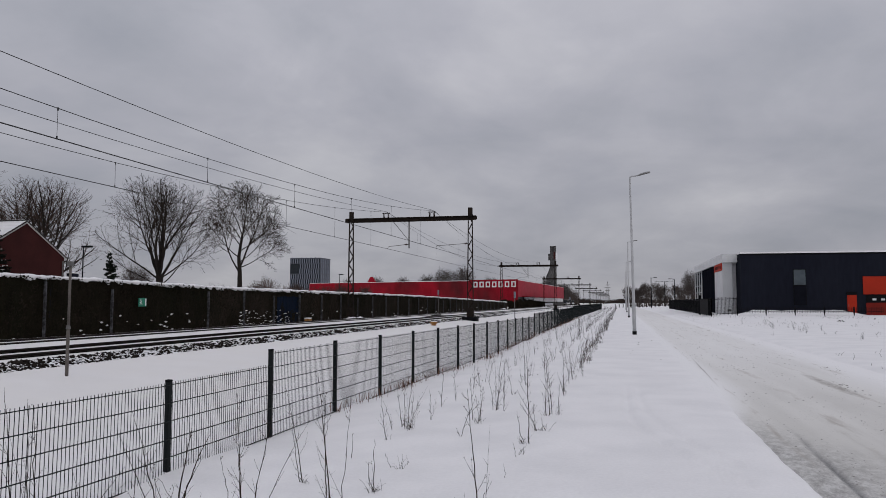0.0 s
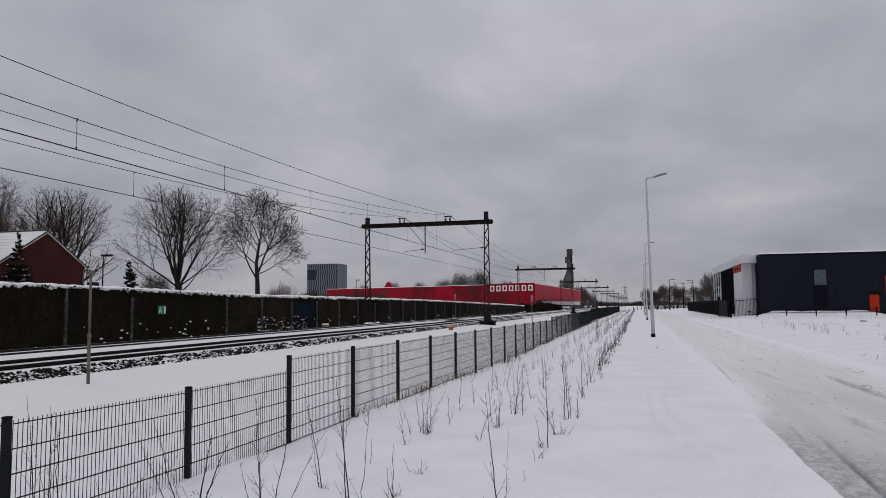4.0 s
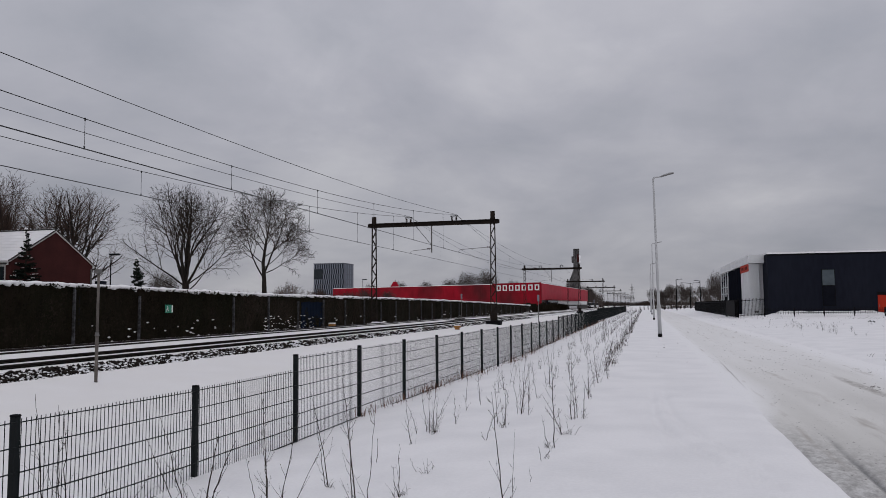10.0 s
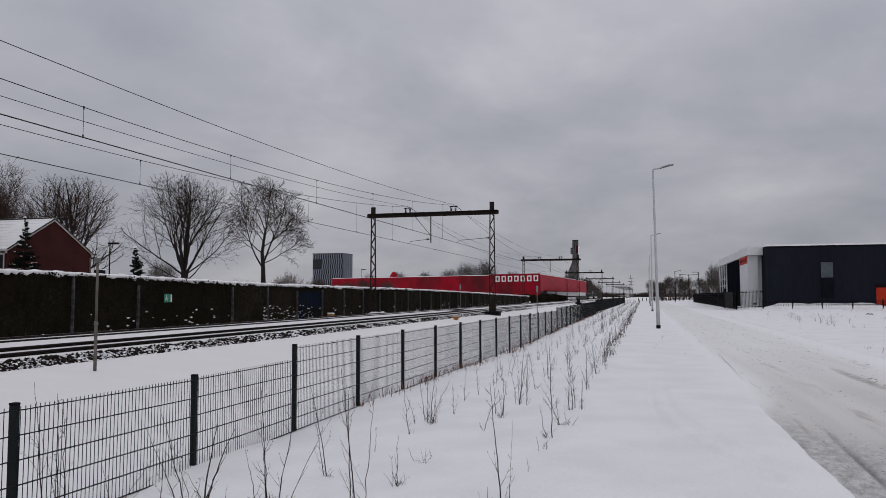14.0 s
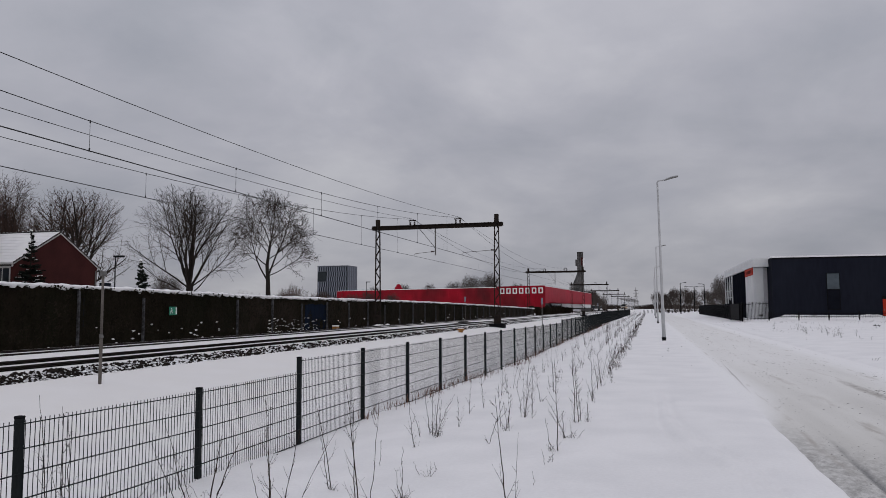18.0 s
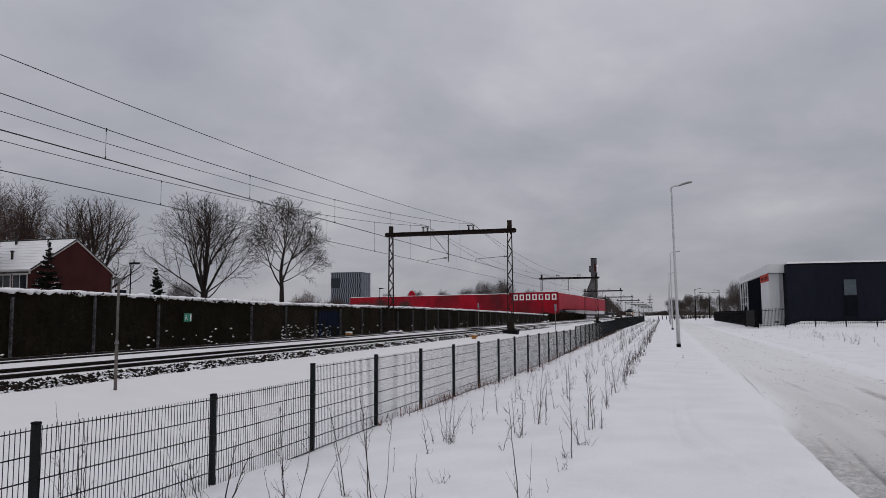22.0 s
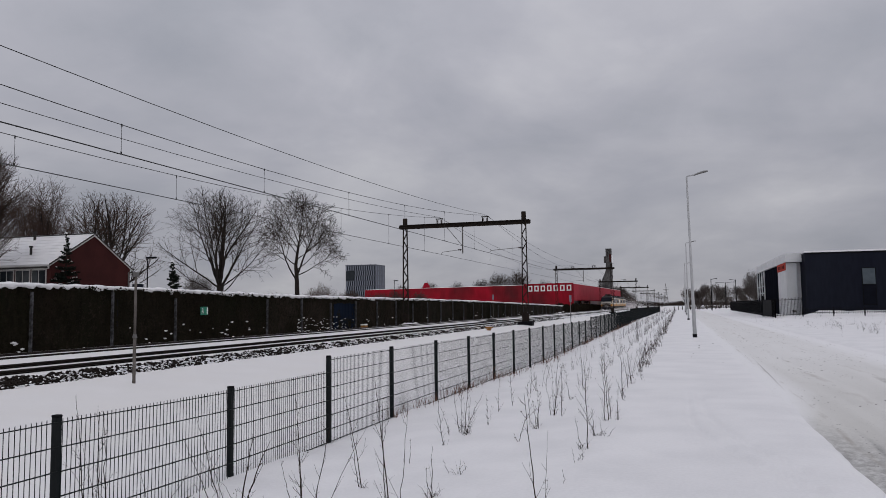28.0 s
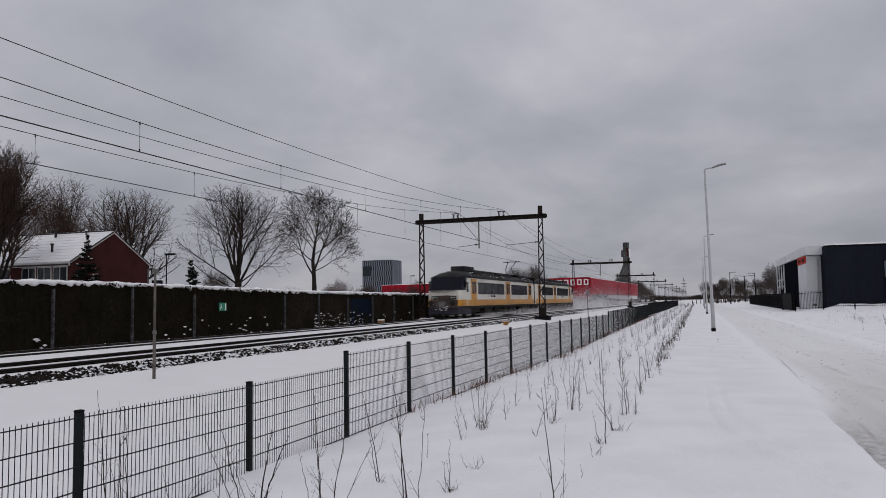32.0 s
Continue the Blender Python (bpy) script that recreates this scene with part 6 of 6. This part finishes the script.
def plant(x, y, tall, k, size=1.0):
    me = (tall_meshes if tall else low_meshes)[k % (8 if tall else 6)]
    ob = tagged(part("dry_weed", me, None, at=(x, y, land(x, y) - 0.01)), "thin brown dry weed stalk poking through snow" if tall else "low tuft of dry twigs in the snow", "weed", "dry weeds on the verge")
    ob.rotation_euler[2] = 2.4 * k
    ob.scale = (size,) * 3
    return ob


def stalk(x, y, h, lean, seed, twiggy):
    """One near plant: a main stem leaning along x, thinner stems beside it, hair-fine twigs, dry blades at its foot."""
    rnd = random.Random(seed)
    b = Build()

    def stem(h, lean, r, twigs, foot):
        n = 11
        wav = rnd.uniform(0.004, 0.014)
        side = rnd.uniform(-0.12, 0.12) * h
        pts = [Vector((foot[0] + lean * (i / n) ** 1.25 + rnd.uniform(-1, 1) * wav * (i > 0), foot[1] + side * i / n + rnd.uniform(-1, 1) * wav * (i > 0), -0.12 + (h + 0.12) * i / n)) for i in range(n + 1)]
        b.tube(pts, [r * (1 - 0.78 * i / n) for i in range(n + 1)], 5, caps=False)
        for k in range(twigs):
            i = rnd.randint(2, n - 1)
            a = rnd.random() * 6.28
            l = h * rnd.uniform(0.10, 0.30) * (1.25 - i / n)
            d = Vector((math.cos(a) * 0.55, math.sin(a) * 0.55, rnd.uniform(0.5, 1.0)))
            e1 = pts[i] + d * l * 0.5
            e2 = e1 + (d + Vector((rnd.uniform(-0.3, 0.3), rnd.uniform(-0.3, 0.3), 0.25))) * l * 0.5
            t = min(r * 0.5, 0.0022)
            b.tube([pts[i], e1, e2], [t, t * 0.75, 0.0006], 3, caps=False)
            for m in range(rnd.randint(0, 3)):
                q = e1.lerp(e2, rnd.uniform(-0.6, 0.9))
                a2 = a + rnd.uniform(-1.6, 1.6)
                b.tube([q, q + Vector((math.cos(a2), math.sin(a2), rnd.uniform(0.3, 1.0))) * l * rnd.uniform(0.15, 0.35)], [t * 0.6, 0.0005], 3, caps=False)
            if rnd.random() < 0.4:
                pebble(b, *e2, rnd.uniform(0.004, 0.009), rnd)

    main = (0.0036 + 0.0030 * h) * (1.8 if 0.18 < lean < 0.28 and 0.65 < h < 0.85 else 1.0)
    stem(h, lean, main, twiggy, (0, 0))
    for k in range(rnd.choice((0, 0, 1, 1)) if h > 0.4 else 0):
        stem(h * rnd.uniform(0.45, 0.95), lean + rnd.uniform(-0.22, 0.22) * h, main * rnd.uniform(0.45, 0.7), twiggy // 2, (rnd.uniform(-0.06, 0.06), rnd.uniform(-0.06, 0.06)))
    if rnd.random() < 0.4:
        for k in range(rnd.randint(5, 12)):
            a, l = rnd.random() * 6.28, rnd.uniform(0.05, 0.16)
            q = Vector((rnd.gauss(0, 0.03), rnd.gauss(0, 0.03), -0.02))
            e = q + Vector((math.cos(a) * 0.7, math.sin(a) * 0.7, rnd.uniform(0.4, 1.0))) * l
            b.tube([q, q.lerp(e, 0.6) + Vector((0, 0, 0.02)), e], [0.0016, 0.0013, 0.0006], 3, caps=False)
    ob = part("dry_weed", b, M["weed"], at=(x, y, land(x, y)))
    return tagged(ob, "thin brown dry weed stalk poking through snow" if h > 0.5 else "low dry twig standing in the snow", "weed", "dry weeds on the verge")


# x, y, height, lean of the plants close by, row by row from the fence towards the path
VERGE_A = [(-5.24, 5.61, 1.19, -0.10), (-5.23, 5.76, 1.05, -0.11), (-5.16, 5.78, 0.99, -0.07), (-4.79, 5.95, 0.40, -0.17), (-4.80, 5.99, 0.46, 0.41), (-4.50, 6.06, 0.08, 0.0), (-4.35, 6.03, 0.49, 0.04), (-4.17, 6.04, 0.26, 0.11), (-4.11, 6.21, 0.24, 0.06),
           (-4.02, 5.92, 0.76, -0.35), (-3.97, 5.92, 0.94, -0.27), (-3.79, 6.01, 0.33, -0.27), (-3.65, 5.97, 0.22, 0.04), (-3.90, 6.02, 0.71, 0.27), (-3.89, 6.02, 0.80, 0.19), (-3.39, 6.13, 0.49, -0.14), (-3.38, 6.25, 1.06, -0.13), (-3.36, 6.25, 0.75, -0.11), (-3.13, 5.98, 0.94, 0.26)]
VERGE_E = [(-2.25, 5.65, 1.19, -0.17), (-2.34, 5.74, 0.98, -0.03), (-2.25, 6.62, 0.48, 0.02), (-2.24, 6.62, 0.27, -0.08), (-1.08, 5.71, 0.97, -0.11), (-1.18, 5.75, 0.18, -0.03), (-1.25, 5.76, 0.14, -0.03), (-1.10, 5.74, 0.19, 0.06)]
VERGE_B = [(-3.13, 7.06, 0.93, -0.25), (-3.18, 7.10, 0.58, -0.12), (-3.08, 8.29, 0.29, 0.03), (-3.16, 8.28, 0.08, 0.01), (-3.00, 9.36, 0.61, -0.08),
           (-3.14, 10.18, 0.39, -0.17), (-3.07, 10.34, 0.62, -0.06), (-2.99, 10.21, 0.67, 0.0), (-2.89, 10.05, 0.72, 0.02), (-2.91, 10.18, 0.51, 0.05), (-3.11, 10.81, 0.55, 0.30), (-2.35, 7.61, 0.14, -0.10), (-2.24, 7.52, 0.16, 0.01), (-2.23, 7.74, 0.10, -0.02)]
VERGE_C = [(-2.81, 10.99, 0.46, -0.01), (-2.04, 9.39, 0.47, 0.22), (-1.96, 10.41, 0.40, -0.05), (-1.94, 10.41, 0.56, 0.0), (-2.12, 10.76, 0.60, -0.05), (-2.0, 10.6, 0.50, 0.08), (-1.93, 11.76, 0.91, 0.06), (-1.95, 11.76, 0.82, 0.18),
           (-1.99, 11.84, 0.50, -0.08), (-1.80, 11.62, 0.52, 0.03), (-1.02, 9.56, 0.48, -0.28), (-1.06, 9.56, 0.35, -0.04), (-1.05, 8.71, 1.08, -0.01), (-1.12, 8.73, 0.37, -0.08), (-1.09, 8.0, 0.15, -0.05), (-1.05, 8.11, 0.12, 0.01), (-0.97, 9.58, 0.17, -0.03)]
VERGE_D = [(-1.06, 7.01, 0.13, -0.03), (-1.08, 10.96, 0.95, -0.01), (-1.02, 11.01, 0.98, -0.05), (-1.00, 11.14, 0.67, -0.06), (-0.91, 11.04, 0.46, 0.03), (-0.98, 13.36, 0.41, -0.13), (-1.01, 13.6, 0.85, -0.02), (-1.01, 16.2, 0.68, -0.09), (-1.03, 15.52, 0.68, -0.10), (-0.93, 18.87, 0.57, -0.12),
           (-2.05, 13.2, 0.75, 0.05), (-1.98, 13.9, 0.62, -0.10), (-3.05, 12.6, 0.58, 0.06), (-2.95, 13.4, 0.70, -0.08), (-3.0, 15.3, 0.6, 0.05), (-1.95, 15.6, 0.8, -0.05)]
for k, (x, y, h, lean) in enumerate(VERGE_A + VERGE_B + VERGE_C + VERGE_D + VERGE_E):
    stalk(x, y, h, lean, 300 + k, (4 if y > 9 else 2) + int((9 if y > 9 else 6) * h))
rng = random.Random(31)
k = 20
for row_x, d in ((-0.95, 0.9), (-2.0, 1.0), (-3.1, 1.2)):
    y = 16.0
    while y < 80:
        plant(row_x + rng.uniform(-0.11, 0.11), y, rng.random() < 0.55, k, rng.uniform(0.55, 0.95))
        k += 1
        if row_x > -1 and rng.random() < 0.5:
            plant(row_x + rng.uniform(-0.1, 0.2), y + rng.uniform(-0.3, 0.3), False, k, rng.uniform(0.35, 0.6))
            k += 1
        y += d * rng.uniform(0.5, 1.5) * (1 + y / 60)
rows_far = Build()
for row_x in (-0.95, -2.0, -3.1):
    for i in range(170):
        y = rng.uniform(35, 190)
        x = row_x + rng.uniform(-0.13, 0.13)
        h = rng.uniform(0.25, 0.9)
        rows_far.tube([(x, y, land(x, y) - 0.02), (x + rng.uniform(-0.12, 0.12), y + rng.uniform(-0.1, 0.1), land(x, y) + h)], [0.006, 0.003], 3, caps=False)
tagged(part("weed_rows", rows_far, M["weed"]), "rows of dry planted stalks running along the verge", "weeds", kind="stuff")
foot = Build()
for i in range(44):
    y0 = 17 + 60 * (i + rng.random()) / 44
    x0 = -0.93 + rng.uniform(-0.12, 0.12)
    if rng.random() < 0.4:
        continue
    for k in range(rng.randint(5, 14)):
        x, y = x0 + rng.gauss(0, 0.07), y0 + rng.gauss(0, 0.16)
        z, a, h = land(x, y), rng.random() * 6.28, rng.uniform(0.06, 0.22)
        foot.tube([(x, y, z - 0.03), (x + 0.15 * h * math.cos(a), y + 0.15 * h * math.sin(a), z + h * 0.6), (x + 0.45 * h * math.cos(a), y + 0.45 * h * math.sin(a), z + h)], [0.006, 0.005, 0.002], 3, caps=False)
tagged(part("row_tufts", foot, material("withered_tuft", (0.085, 0.060, 0.050), 0.9, spec=0.1, other=(0.045, 0.033, 0.028), scale=4)), "withered brown tufts at the foot of the planted row", "grass", kind="stuff")
litter = Build()
for i in range(2600):
    x, y = rng.uniform(6.3, 30), rng.uniform(16, 84)
    if noise.noise(Vector((x * 0.22, y * 0.10, 0))) + 0.5 * noise.noise(Vector((x * 0.9, y * 0.5, 3))) < 0.16:
        continue
    z = land(x, y)
    if rng.random() < 0.35:
        pebble(litter, x, y, z, rng.uniform(0.008, 0.035), rng, 0.5)
        continue
    a, h = rng.random() * 6.28, rng.uniform(0.03, 0.16) * (2.2 if rng.random() < 0.05 else 1)
    litter.tube([(x, y, z - 0.02), (x + h * 0.4 * math.cos(a), y, z + h * 0.7), (x + h * math.cos(a), y, z + h)], [0.006, 0.005, 0.002], 3, caps=False)
tagged(part("field_stubble", litter, M["weed"]), "sparse dry stubble poking through the snowy field", "stubble", kind="stuff")
clods = Build()
for i in range(2600):
    x, y = rng.uniform(1.9, 5.9), 7 + 50 * rng.random() ** 1.5
    if noise.noise(Vector((x * 1.6, y * 0.5, 7))) > 0.12:
        pebble(clods, x, y, road_z(x, y), rng.uniform(0.004, 0.014) * (1 + y / 60), rng, 0.45)
for x, y, r in ((0.42, 26.2, 0.035), (0.55, 29.5, 0.05), (0.30, 24.6, 0.03), (0.62, 31.0, 0.04), (1.15, 33.0, 0.04), (1.0, 22.0, 0.02)):
    pebble(clods, x + rng.uniform(-0.12, 0.12), y + rng.uniform(-0.4, 0.4), land(x, y) + 0.004, r * rng.uniform(0.5, 1.0), rng, 0.7)
for x0, y0, sx, sy, n in ((4.45, 16.6, 0.10, 0.55, 26), (3.0, 20.8, 0.25, 0.5, 12), (3.4, 24.5, 0.3, 0.9, 14), (4.9, 25.0, 0.25, 0.6, 9), (5.2, 20.5, 0.2, 0.5, 7), (3.2, 14.5, 0.3, 0.6, 8)):
    for k in range(n):
        x, y = x0 + rng.gauss(0, sx), y0 + rng.gauss(0, sy)
        pebble(clods, x, y, road_z(x, y), rng.uniform(0.012, 0.034), rng, 0.45)
tagged(part("slush_clods", clods, material("frozen_slush", (0.17, 0.158, 0.148), 0.8, other=(0.30, 0.288, 0.275), scale=9)), "grey clods of frozen slush on the road", "clods", kind="stuff")
rock = Build()
for k in range(5):
    pebble(rock, 15.9 + 0.09 * k, 61.2 + rng.uniform(-0.15, 0.15), 0.22 + 0.05 * (k % 2), rng.uniform(0.05, 0.10), rng, 0.8)
tagged(part("stone_heap", rock, M["ballast"]), "small heap of dark stones in the snowy field", "stones")
for k, (x, y) in enumerate(((9.3, 50.6), (9.6, 46.0), (9.4, 42.0), (9.8, 40.0), (8.9, 48.0), (10.6, 44.0))):
    plant(x, y, False, k, 0.75)
for k, (x, y, size) in enumerate(((9.55, 56.5, 0.8), (9.7, 55.0, 1.0), (9.6, 51.9, 0.7), (9.9, 47.4, 1.0), (9.75, 46.6, 0.9), (9.5, 43.9, 0.8), (9.85, 48.6, 1.1), (9.95, 45.2, 0.9), (9.7, 53.4, 0.9), (10.0, 57.8, 0.8), (9.7, 34.1, 0.6), (9.9, 34.6, 0.7), (7.3, 39.6, 0.5), (9.0, 60.5, 0.7))):
    plant(x, y, False, k + 3, size)


def motions():
    rows = [(0.0, 1236.0), (10.0, 866.0), (20.0, 496.0), (25.0, 311.0), (28.0, 200.3), (29.0, 163.3), (30.0, 126.3), (30.5, 107.8), (31.0, 89.6), (31.5, 71.5), (32.0, 53.7)]
    for ob in (train, spray):
        walk(ob, [(t, pose(TRACKS[1], y, RAIL_Z)) for t, y in rows])


motions()
